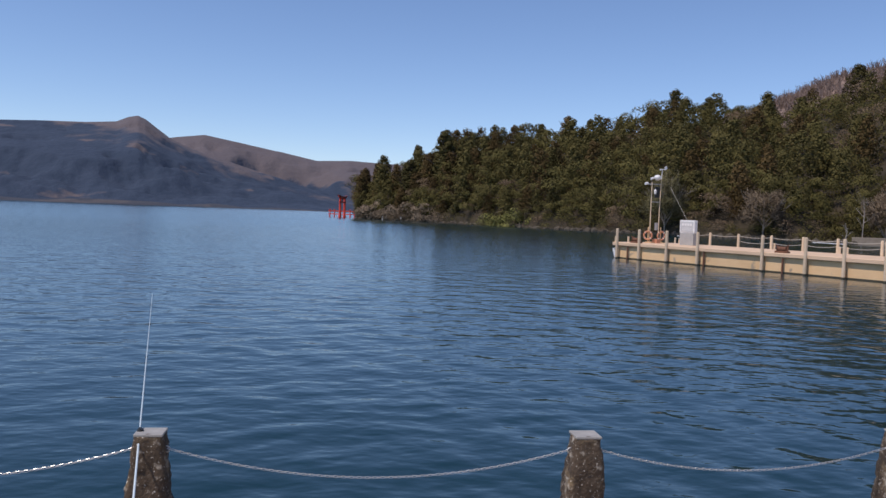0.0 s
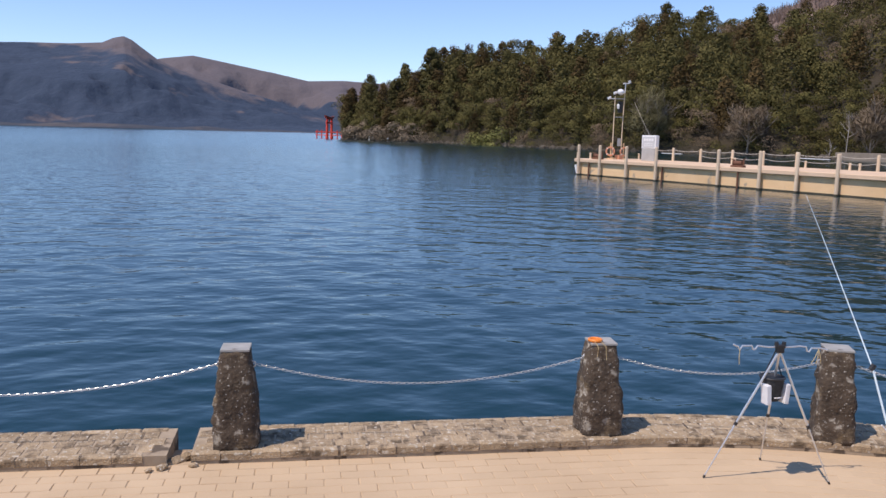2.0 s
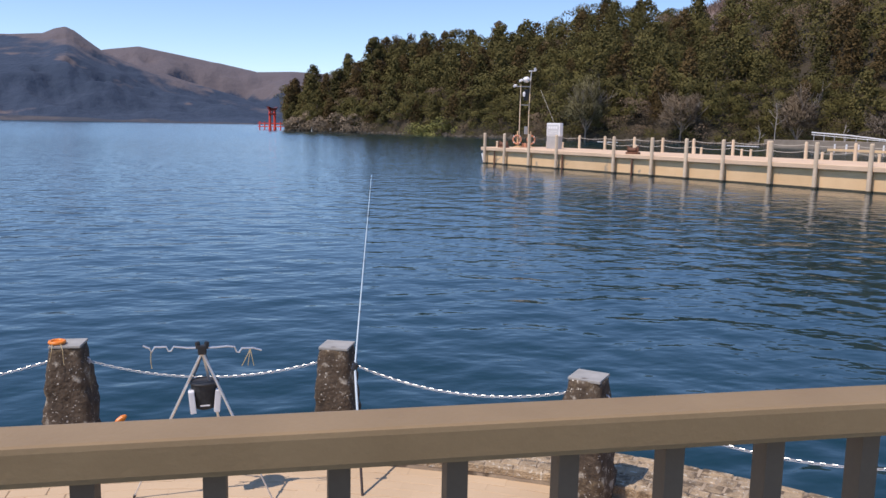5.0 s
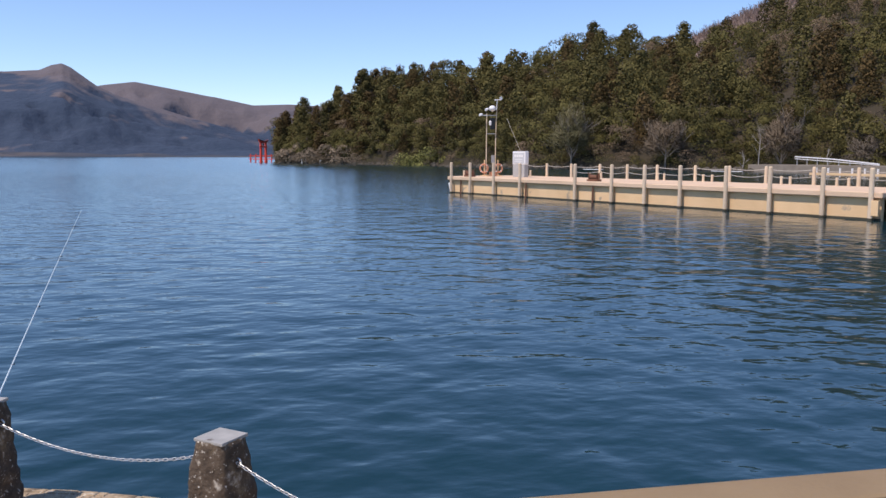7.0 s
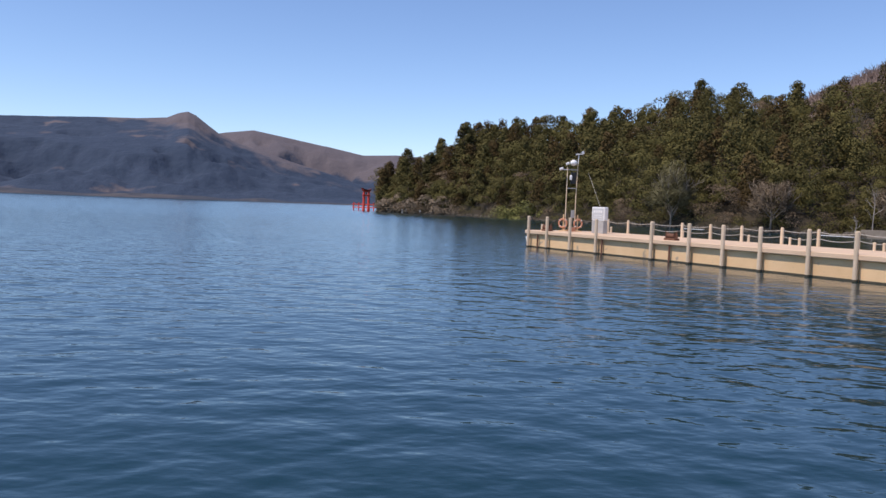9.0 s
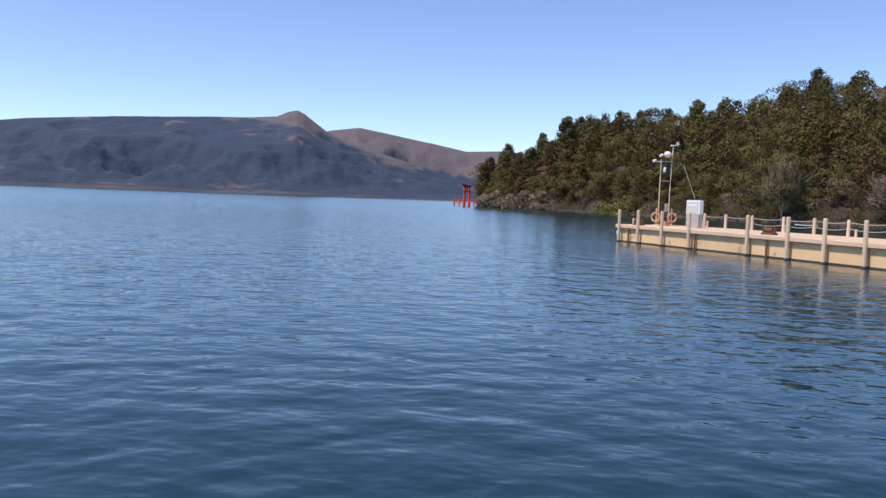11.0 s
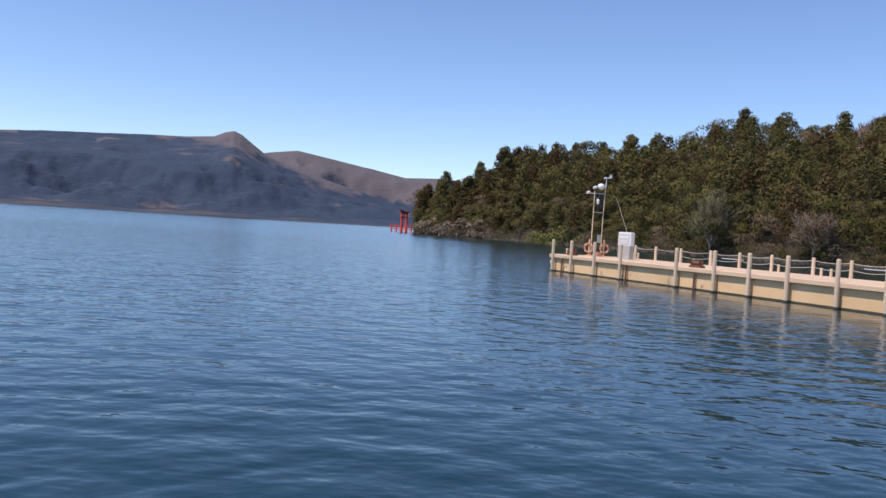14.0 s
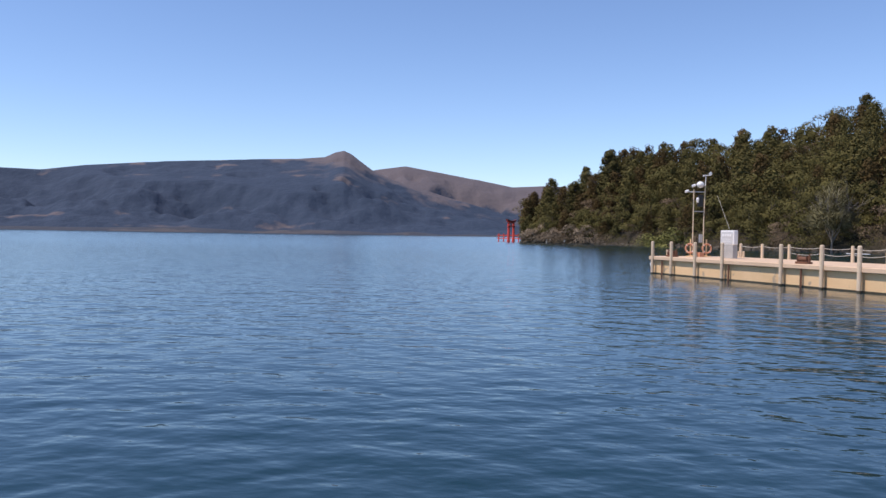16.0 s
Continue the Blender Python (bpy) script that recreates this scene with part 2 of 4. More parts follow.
def quads(name, verts, mat):
    """A mesh of loose quads from an array of N x 4 x 3."""
    me = bpy.data.meshes.new(name)
    v = np.asarray(verts, np.float32).reshape(-1, 3)
    count = len(v) // 4
    me.vertices.add(len(v))
    me.vertices.foreach_set("co", v.ravel())
    me.loops.add(len(v))
    me.loops.foreach_set("vertex_index", np.arange(len(v), dtype=np.int32))
    me.polygons.add(count)
    me.polygons.foreach_set("loop_start", np.arange(0, len(v), 4, dtype=np.int32))
    me.update(calc_edges=True)
    me.materials.append(mat)
    return me


def thing(name, label, category, at=(0, 0, 0), rz=0.0, group="", kind=""):
    ob = new(name)
    ob.matrix_world = pose(*at, 0, 0, rz)
    return tagged(ob, label, category, group, kind)


def part(name, bm, mat, parent, label="", smooth=False):
    me = bpy.data.meshes.new(name)
    bm.to_mesh(me)
    bm.free()
    me.materials.append(mat)
    if smooth:
        me.shade_smooth()
    ob = new(name, me)
    ob.parent = parent
    return tagged(ob, label)


def box(sx, sy, sz, x=0, y=0, z=0, bevel=0.0, bm=None, turn=None):
    """A box of that size whose base centre is at x, y, z."""
    bm = bm or bmesh.new()
    m = Matrix.Translation((x, y, z + sz / 2)) @ (turn or Matrix()) @ Matrix.Diagonal((sx, sy, sz, 1))
    made = bmesh.ops.create_cube(bm, size=1, matrix=m)["verts"]
    if bevel:
        edges = list({e for v in made for e in v.link_edges})
        bmesh.ops.bevel(bm, geom=edges, offset=bevel, segments=2, affect="EDGES", profile=0.7)
    return bm


def rod(points, radii, sides=8, bm=None):
    """A tube along points, its radius given at each."""
    bm = bm or bmesh.new()
    pts = [Vector(p) for p in points]
    radii = radii if isinstance(radii, (list, tuple)) else [radii] * len(pts)
    rings = []
    for i, p in enumerate(pts):
        way = (pts[min(i + 1, len(pts) - 1)] - pts[max(i - 1, 0)]).normalized()
        side = way.cross(Vector((0, 0, 1)) if abs(way.z) < 0.9 else Vector((1, 0, 0))).normalized()
        other = way.cross(side)
        rings.append([bm.verts.new(p + radii[i] * (math.cos(a) * side + math.sin(a) * other)) for a in (2 * math.pi * k / sides for k in range(sides))])
    for a, b in zip(rings, rings[1:]):
        for k in range(sides):
            bm.faces.new((a[k], a[(k + 1) % sides], b[(k + 1) % sides], b[k]))
    bm.faces.new(rings[0][::-1])
    bm.faces.new(rings[-1])
    bmesh.ops.recalc_face_normals(bm, faces=bm.faces)
    return bm


def torus(major, minor, seg=24, sides=8, m=None, bm=None):
    bm = bm or bmesh.new()
    m = m or Matrix()
    rings = []
    for i in range(seg):
        a = 2 * math.pi * i / seg
        rings.append([bm.verts.new(m @ Vector(((major + minor * math.cos(b)) * math.cos(a), (major + minor * math.cos(b)) * math.sin(a), minor * math.sin(b)))) for b in (2 * math.pi * k / sides for k in range(sides))])
    for i in range(seg):
        a, b = rings[i], rings[(i + 1) % seg]
        for k in range(sides):
            bm.faces.new((a[k], b[k], b[(k + 1) % sides], a[(k + 1) % sides]))
    return bm


def sag(a, b, drop, count):
    """Points of a hanging line between two ends."""
    a, b = Vector(a), Vector(b)
    return [a.lerp(b, k / (count - 1)) - Vector((0, 0, drop * 4 * (k / (count - 1)) * (1 - k / (count - 1)))) for k in range(count)]


# ---- setting: lake, shore, walkway ----
def lake_mesh():
    """One sheet to the horizon on a fan of rings: wind wavelets near the shore, level far out."""
    waves = np.random.default_rng(11)
    ang = np.radians(np.linspace(-66, 70, 350))
    step = 0.0066
    rings = [2.2]
    while rings[-1] < 130:
        rings.append(rings[-1] + max(0.055, step * rings[-1]))
    rings += [160, 210, 300, 450, 700, 1100, 1800, 2900, 4700]
    r = np.array(rings)[:, None]
    x, y = 3.0 + r * np.sin(ang)[None], -2.0 + r * np.cos(ang)[None]
    gap = np.maximum(0.055, step * r)
    gust = 0.8 + 0.35 * np.sin(x * 0.21 + 0.5 * np.sin(y * 0.13)) * np.sin(y * 0.17 + 1.3 + 0.6 * np.sin(x * 0.11))
    z = np.zeros_like(x)
    for k in range(44):
        length = 0.24 * (1.8 / 0.24) ** (k / 43) * waves.uniform(0.9, 1.1)
        way = -np.pi / 2 + waves.normal(0.12, 0.9)
        number = 2 * np.pi / length
        keep = np.clip(length / (gap * 3.0) - 1.0, 0, 1) * np.where(r > 140, 0, 1)
        slope = 0.0098 * (1.0 if length < 1.4 else 1.4 / length)
        phase = number * (np.cos(way) * x + np.sin(way) * y) + waves.uniform(0, 6.28)
        z += keep * slope / number * (np.sin(phase) + 0.25 * np.sin(2 * phase + 1.2)) * gust
    z = WATER + z
    rows, cols = x.shape
    me = bpy.data.meshes.new("water")
    n = np.arange(rows * cols).reshape(rows, cols)
    faces = np.stack([n[:-1, :-1], n[:-1, 1:], n[1:, 1:], n[1:, :-1]], -1).reshape(-1, 4)[:, ::-1]
    me.vertices.add(rows * cols)
    me.vertices.foreach_set("co", np.stack([x, y, z], -1).astype(np.float32).ravel())
    me.loops.add(faces.size)
    me.loops.foreach_set("vertex_index", faces.astype(np.int32).ravel())
    me.polygons.add(len(faces))
    me.polygons.foreach_set("loop_start", np.arange(0, faces.size, 4, dtype=np.int32))
    me.update(calc_edges=True)
    me.materials.append(water)
    me.shade_smooth()
    return me


lake = new("water", lake_mesh())
tagged(lake, "rippled deep blue lake water reflecting the sky", "water", kind="structure")

# The kerb follows a straight run and then an arc about (0.3, 0.26).
ARC_X, ARC_Y, R_BACK, R_FRONT = 0.3, 0.26, 6.2, 5.67


def kerb_point(s, offset):
    """A place s metres along the kerb's middle (0 where the arc begins), offset metres towards the lake, and the heading there."""
    mid = (R_BACK + R_FRONT) / 2
    if s <= 0:
        c, k = math.cos(radians(2.4)), math.sin(radians(2.4))
        return ARC_X + s * c - offset * k, ARC_Y + mid + s * k + offset * c, radians(2.4)
    a = s / mid
    return ARC_X + (mid + offset) * math.sin(a), ARC_Y + (mid + offset) * math.cos(a), -a


def strip(s0, s1, o0, o1, z0, z1, step=0.25):
    """A solid strip along the kerb between two offsets and two heights."""
    bm = bmesh.new()
    n = max(2, int((s1 - s0) / step) + 1)
    rows = []
    for i in range(n):
        s = s0 + (s1 - s0) * i / (n - 1)
        (xa, ya, _), (xb, yb, _) = kerb_point(s, o0), kerb_point(s, o1)
        rows.append([bm.verts.new(p) for p in ((xa, ya, z0), (xb, yb, z0), (xb, yb, z1), (xa, ya, z1))])
    for a, b in zip(rows, rows[1:]):
        for k in range(4):
            bm.faces.new((a[k], a[(k + 1) % 4], b[(k + 1) % 4], b[k]))
    bm.faces.new(rows[0])
    bm.faces.new(rows[-1][::-1])
    bmesh.ops.recalc_face_normals(bm, faces=bm.faces)
    return bm


def setting(name, bm, mat, label, category):
    ob = part(name, bm, mat, None, label)
    return tagged(ob, label, category, kind="structure")


GAP = (-3.42, -3.26)
END = 8.4
kerb = setting("kerb", strip(GAP[1], END, -0.265, 0.265, -1.6, KERB + 0.0005), joint, "low stone kerb along the lake paved with small worn setts", "kerb")
kerb_far = setting("kerb", strip(-14, GAP[0], -0.265, 0.265, -1.6, KERB + 0.0005), joint, "low stone kerb beyond the drainage gap paved with small worn setts", "kerb")
bm = strip(-14, END, -6.0, -0.2, -1.6, TERRACE - 0.005, 0.5)
terrace = setting("pavement", bm, paver_joint, "sand-dusted lakeside terrace paved with pale brick pavers", "pavement")
bm = box(60, 40.3, 1.6, 0, 2.3 - 20.15, -1.6)
walkway = setting("walkway", bm, walk_mat, "grey asphalt walkway raised above the lakeside terrace", "walkway")
bm = box(9000, 4500, 0.5, 0, -2250 - 18, -0.55)
land = setting("ground", bm, walk_mat, "flat open ground behind the lakeside walkway", "ground")


# ---- far mountains ----
def ridge(name, profile, near, far, mat, label, az0, az1, steps, rows, rough, seed):
    """A hill slope from the shore up to a skyline given as azimuth and elevation in degrees."""
    bm = bmesh.new()
    grid = []
    az_list, el_list = [p[0] for p in profile], [p[1] for p in profile]
    for i in range(steps):
        az = az0 + (az1 - az0) * i / (steps - 1)
        el = np.interp(az, az_list, el_list)
        col = []
        for j in range(rows):
            f = j / (rows - 1)
            r = near + (far - near) * f
            top = math.tan(radians(el)) * far + 1.6
            h = top * (0.18 * f + 0.82 * f ** 1.25)
            p = Vector((r * math.sin(radians(az)), r * math.cos(radians(az)), 0))
            fold = noise.fractal(Vector((p.x / rough, p.y / rough, seed)), 0.9, 2.1, 5)
            gully = 1 - abs(noise.noise(Vector((p.x / rough * 2.6, p.y / rough * 2.6, seed + 4)))) * 2
            h += noise.fractal(Vector((p.x / rough * 7, p.y / rough * 7, seed + 9)), 0.8, 2.2, 3) * top * 0.014 * (0.25 + math.sin(math.pi * min(1, f)))
            h += gully * top * 0.09 * math.sin(math.pi * min(1, f)) ** 0.8
            h += fold * top * 0.5 * math.sin(math.pi * min(1, f * 1.02)) ** 0.8 + fold * top * 0.012
            h = min(h, top * (0.2 + 0.8 * f))
            col.append(bm.verts.new((p.x, p.y, WATER - 2 + max(h, 0 if j else -2))))
        r = far * 1.25
        col.append(bm.verts.new((r * math.sin(radians(az)), r * math.cos(radians(az)), WATER)))
        grid.append(col)
    for a, b in zip(grid, grid[1:]):
        for k in range(len(a) - 1):
            bm.faces.new((a[k], b[k], b[k + 1], a[k + 1]))
    bmesh.ops.recalc_face_normals(bm, faces=bm.faces)
    ob = part(name, bm, mat, None, label, smooth=True)
    return tagged(ob, label, "mountain", kind="structure")


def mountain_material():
    """Dark winter woods below, brown grassland towards the crest, a few paler clearings, all tinted blue and mauve for
    distance haze.
    """
    m = material("hazed_mountain_woods", (0.015, 0.031, 0.058), (0.036, 0.055, 0.090), 0.016, 0.95, 0.3, 0.06, spots=(0.115, 0.097, 0.10), spot_at=0.64, spot_scale=0.0085, depth=1.0)
    n, link = m.node_tree.nodes, m.node_tree.links.new
    out = n["Principled BSDF"]
    old = out.inputs["Base Color"].links[0].from_socket
    coord, xyz, tex = n.new("ShaderNodeTexCoord"), n.new("ShaderNodeSeparateXYZ"), n.new("ShaderNodeTexNoise")
    tex.inputs["Scale"].default_value, tex.inputs["Detail"].default_value, tex.inputs["Roughness"].default_value = 0.0048, 9, 0.6
    link(coord.outputs["Object"], xyz.inputs[0])
    link(coord.outputs["Object"], tex.inputs["Vector"])
    height, east, cut = n.new("ShaderNodeMath"), n.new("ShaderNodeMath"), n.new("ShaderNodeMapRange")
    height.operation = east.operation = "MULTIPLY_ADD"
    height.inputs[1].default_value, east.inputs[1].default_value = 330.0, 0.22
    link(tex.outputs[0], height.inputs[0])
    link(xyz.outputs[2], height.inputs[2])
    link(xyz.outputs[0], east.inputs[0])
    link(height.outputs[0], east.inputs[2])
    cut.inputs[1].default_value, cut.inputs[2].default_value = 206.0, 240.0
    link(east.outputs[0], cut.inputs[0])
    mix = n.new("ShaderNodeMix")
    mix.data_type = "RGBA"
    # Crest brown shifted to mauve, as haze would tint it.
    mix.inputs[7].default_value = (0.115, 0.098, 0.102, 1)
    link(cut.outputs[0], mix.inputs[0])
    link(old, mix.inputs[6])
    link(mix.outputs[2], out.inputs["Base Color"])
    return m


# Ridges and far shore carry distance haze as a blue tint in their colours.
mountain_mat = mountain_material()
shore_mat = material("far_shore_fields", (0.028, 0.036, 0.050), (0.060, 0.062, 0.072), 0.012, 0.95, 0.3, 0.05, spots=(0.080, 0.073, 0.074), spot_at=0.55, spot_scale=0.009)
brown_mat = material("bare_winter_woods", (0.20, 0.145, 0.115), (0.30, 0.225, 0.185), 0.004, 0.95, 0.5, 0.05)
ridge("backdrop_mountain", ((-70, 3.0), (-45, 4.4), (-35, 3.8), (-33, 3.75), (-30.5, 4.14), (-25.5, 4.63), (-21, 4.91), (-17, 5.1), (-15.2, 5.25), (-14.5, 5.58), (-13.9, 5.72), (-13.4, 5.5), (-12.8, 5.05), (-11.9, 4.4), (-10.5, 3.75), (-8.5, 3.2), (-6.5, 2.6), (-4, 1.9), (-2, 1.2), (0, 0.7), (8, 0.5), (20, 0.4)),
      1850, 2700, mountain_mat, "distant wooded mountain ridge with brown clearings, tinted blue for haze", -60, 10, 620, 56, 420, 3.0)
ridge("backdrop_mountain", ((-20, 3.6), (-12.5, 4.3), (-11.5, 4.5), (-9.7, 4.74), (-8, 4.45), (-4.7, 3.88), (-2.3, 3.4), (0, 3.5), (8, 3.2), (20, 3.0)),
      2750, 3500, mountain_mat, "farther mountain ridge with brown grassland, its haze tinted in", -22, 22, 240, 30, 380, 5.0)
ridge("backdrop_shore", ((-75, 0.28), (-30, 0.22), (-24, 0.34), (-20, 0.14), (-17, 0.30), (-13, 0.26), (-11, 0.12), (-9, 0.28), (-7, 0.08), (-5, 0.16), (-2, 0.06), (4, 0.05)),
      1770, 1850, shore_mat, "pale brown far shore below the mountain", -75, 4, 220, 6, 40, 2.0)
far_hill = ridge("backdrop_hill", ((20, 5), (25, 7.2), (26.9, 7.8), (28.8, 8.6), (31, 9.6), (33, 10.0), (40, 11.5), (55, 12), (70, 9)),
      620, 900, brown_mat, "distant hill covered in bare brown winter woods", 18, 72, 90, 14, 150, 8.0)

def far_woods(hill, count, az0, az1):
    """Tufts of bare twigs over a far hill, too small to tell apart."""
    pick = random.Random(5)
    out = []
    faces = [f for f in hill.data.polygons if az0 < math.degrees(math.atan2(f.center.x, f.center.y)) < az1 and f.center.z > 40 and f.normal.y < 0]
    for _ in range(count):
        f = pick.choice(faces)
        a, b, c = (hill.data.vertices[i].co for i in f.vertices[:3])
        u, v = pick.random(), pick.random()
        base = a + (b - a) * u + (c - b) * v * 0.9
        tall = pick.uniform(5, 9)
        for _ in range(9):
            way = Vector((pick.gauss(0, 0.35), pick.gauss(0, 0.35), 1)) * tall
            side = Vector((pick.gauss(0, 1), pick.gauss(0, 1), 0)).normalized() * pick.uniform(0.12, 0.4)
            foot = base + Vector((pick.gauss(0, 1), pick.gauss(0, 1), -0.5))
            out.append([foot - side, foot + side, foot + way * 0.9 + side * 0.6, foot + way - side * 0.6])
    return np.array([[tuple(p) for p in q] for q in out], np.float32)


woods_mat = material("bare_wood_twigs", (0.19, 0.135, 0.105), (0.32, 0.235, 0.19), 0.02, 0.95, 0, 0.2, island=0.35)
woods = new("far_woods", quads("far_woods", far_woods(far_hill, 2600, 22, 44), woods_mat))
tagged(woods, "bare brown winter woods on the distant hill", "woods", kind="stuff")

# ---- wooded headland ----
SHORE = ((-1.2, 322), (-0.5, 308), (3, 285), (8, 240), (13, 205), (18, 185), (24, 174), (30, 167), (36, 156), (45, 138), (60, 110), (80, 90))
SKYLINE = ((-2.0, 0.8), (-0.9, 2.75), (1.0, 3.7), (2.5, 4.3), (4.8, 5.4), (8.0, 6.4), (10.8, 7.1), (13.5, 7.1), (16, 7.2), (18, 7.9), (20.4, 9.0), (22, 9.0), (25, 9.0), (27, 8.5), (29.3, 9.2), (32, 10.1), (34, 10.8), (40, 12.2), (50, 13.5), (80, 12))


def shore_at(az):
    return float(np.interp(az, [a for a, _ in SHORE], [r for _, r in SHORE]))


def land_height(az, r):
    """The headland's height above the water at an azimuth and a distance."""
    s = shore_at(az)
    back = s + 34 + 3.4 * max(0.0, az + 1)
    s += 12 * min(1.0, max(0.0, (az - 28.5) / 2))
    top = math.tan(radians(float(np.interp(az, [a for a, _ in SKYLINE], [e for _, e in SKYLINE])))) * back - 11.0
    f = min(1.0, max(0.0, (r - s) / (back - s)))
    return 0.9 * min(1.0, max(-1.0, (r - s) / 3)) + max(0.0, top) * (f ** 0.85) + 1.2 * noise.noise(Vector((az / 4, r / 30, 0.0)))


def polar(az, r):
    return r * math.sin(radians(az)), r * math.cos(radians(az))


bm = bmesh.new()
grid = []
for i in range(120):
    az = -0.35 + 81.5 * i / 119
    col = []
    for j in range(30):
        r = shore_at(az) - 4 + (60 + 4.5 * max(0.0, az + 1)) * j / 29
        col.append(bm.verts.new((*polar(az, r), WATER + (land_height(az, r) if j else -1.5))))
    grid.append(col)
for a, b in zip(grid, grid[1:]):
    for k in range(29):
        bm.faces.new((a[k], b[k], b[k + 1], a[k + 1]))
bmesh.ops.recalc_face_normals(bm, faces=bm.faces)
headland = part("hillside", bm, hill_soil, None, "", smooth=True)
tagged(headland, "steep dark forest floor of the wooded headland", "hill", kind="structure")


# ---- trees ----
crowns = {}
rng = np.random.default_rng(7)


def leafy(me, normals):
    """Shade leaf sprays by the bough that carries them."""
    normals = normals / (np.linalg.norm(normals, axis=1, keepdims=True) + 1e-9)
    me.shade_smooth()
    me.normals_split_custom_set_from_vertices(np.repeat(normals, 4, axis=0).tolist())
    return me


def clump_quads(centres, outward, size):
    """A loose leaf spray at each centre: a bent quad facing roughly outward."""
    n = len(centres)
    normal = outward + rng.normal(0, 0.2, (n, 3))
    normal /= np.linalg.norm(normal, axis=1, keepdims=True) + 1e-9
    u = np.cross(normal, rng.normal(0, 1, (n, 3)))
    u /= np.linalg.norm(u, axis=1, keepdims=True) + 1e-9
    v = np.cross(normal, u)
    s = size * rng.uniform(0.6, 1.35, (n, 1))
    a = rng.uniform(0.5, 1.1, (4, n, 1))
    return np.stack([centres - u * s * a[0], centres - v * s * 0.6 * a[1], centres + u * s * a[2], centres + v * s * 0.6 * a[3]], 1)


def cedar_crown(height, width, count):
    """Tiers of rounded boughs that narrow towards an uneven, rounded top."""
    boughs = 26
    u = np.linspace(0.12, 0.93, boughs)
    turn = np.arange(boughs) * 2.4 + rng.uniform(0, 0.6, boughs)
    reach = width * (1 - u ** 1.7) ** 0.75 * rng.uniform(0.45, 0.8, boughs)
    centres = np.stack([reach * np.cos(turn), reach * np.sin(turn), height * u], 1)
    radius = width * (0.24 + 0.26 * (1 - u)) * rng.uniform(0.8, 1.2, boughs)
    pick = rng.integers(0, boughs, count)
    d = rng.normal(0, 1, (count, 3))
    d /= np.linalg.norm(d, axis=1, keepdims=True)
    d[:, 2] = d[:, 2] * 0.75 + 0.15
    c = centres[pick] + d * (radius[pick] * rng.uniform(0.84, 1.06, count))[:, None]
    axis = c * (1, 1, 0) / width
    return clump_quads(c, d + (0, 0, 0.35), 0.031 * height), d + axis * 0.7 + (0, 0, 0.15) + rng.normal(0, 0.05, (count, 3))


def lobed_crown(height, width, count, lobes, low=0.25, size=0.05):
    centres = np.stack([rng.normal(0, width * 0.42, lobes), rng.normal(0, width * 0.42, lobes), height * rng.uniform(low + 0.12, 0.82, lobes)], 1)
    radius = width * rng.uniform(0.32, 0.58, lobes)
    pick = rng.integers(0, lobes, count)
    d = rng.normal(0, 1, (count, 3))
    d /= np.linalg.norm(d, axis=1, keepdims=True)
    d[:, 2] = np.abs(d[:, 2]) * 0.9 - 0.25
    c = centres[pick] + d * (radius[pick] * rng.uniform(0.86, 1.04, count))[:, None]
    return clump_quads(c, d + (0, 0, 0.3), size * height), d + c * (1, 1, 0) / width * 0.6 + (0, 0, 0.1) + rng.normal(0, 0.05, (count, 3))


def twig_crown(height, width, count):
    """A rounded dome of fine bare twigs that point outward and up."""
    d = rng.normal(0, 1, (count, 3))
    d[:, 2] = np.abs(d[:, 2]) * 1.1 - 0.25
    d /= np.linalg.norm(d, axis=1, keepdims=True)
    phase = rng.uniform(0, 6.28, 4)
    lump = 0.78 + 0.26 * np.sin(d[:, 0] * 5 + phase[0]) * np.sin(d[:, 1] * 6 + phase[1]) + 0.16 * np.sin(d[:, 2] * 8 + phase[2]) + 0.12 * np.sin(d[:, 0] * 11 + d[:, 2] * 9 + phase[3])
    c = d * (rng.uniform(0.45, 1.0, count) ** 0.6 * lump)[:, None] * np.array((width, width, height * 0.55)) + np.array((0, 0, height * 0.42))
    way = d + rng.normal(0, 0.45, (count, 3)) + (0, 0, 0.3)
    way /= np.linalg.norm(way, axis=1, keepdims=True)
    side = np.cross(way, rng.normal(0, 1, (count, 3)))
    side /= np.linalg.norm(side, axis=1, keepdims=True)
    way *= rng.uniform(0.16, 0.45, (count, 1))
    side *= rng.uniform(0.015, 0.04, (count, 1))
    return np.stack([c - way - side, c - way + side, c + way + side * 0.4, c + way - side * 0.4], 1), d + (0, 0, 0.25)


def limbs(bm, base, way, length, radius, depth, spread):
    """A forking limb."""
    base, way = Vector(base), Vector(way).normalized()
    bend = Vector((random.uniform(-1, 1), random.uniform(-1, 1), random.uniform(-0.2, 0.7))) * 0.22
    mid, tip = base + way * length * 0.5, base + (way + bend) * length
    rod([base, mid, tip], [radius, radius * 0.8, radius * 0.55], 5 if depth > 1 else 3, bm)
    if depth:
        for _ in range(3 if depth > 1 else 4):
            aside = Vector((random.uniform(-1, 1), random.uniform(-1, 1), random.uniform(-0.1, 0.9)))
            limbs(bm, base.lerp(tip, random.uniform(0.55, 1.0)), way + aside * spread, length * random.uniform(0.55, 0.75), radius * 0.5, depth - 1, spread)


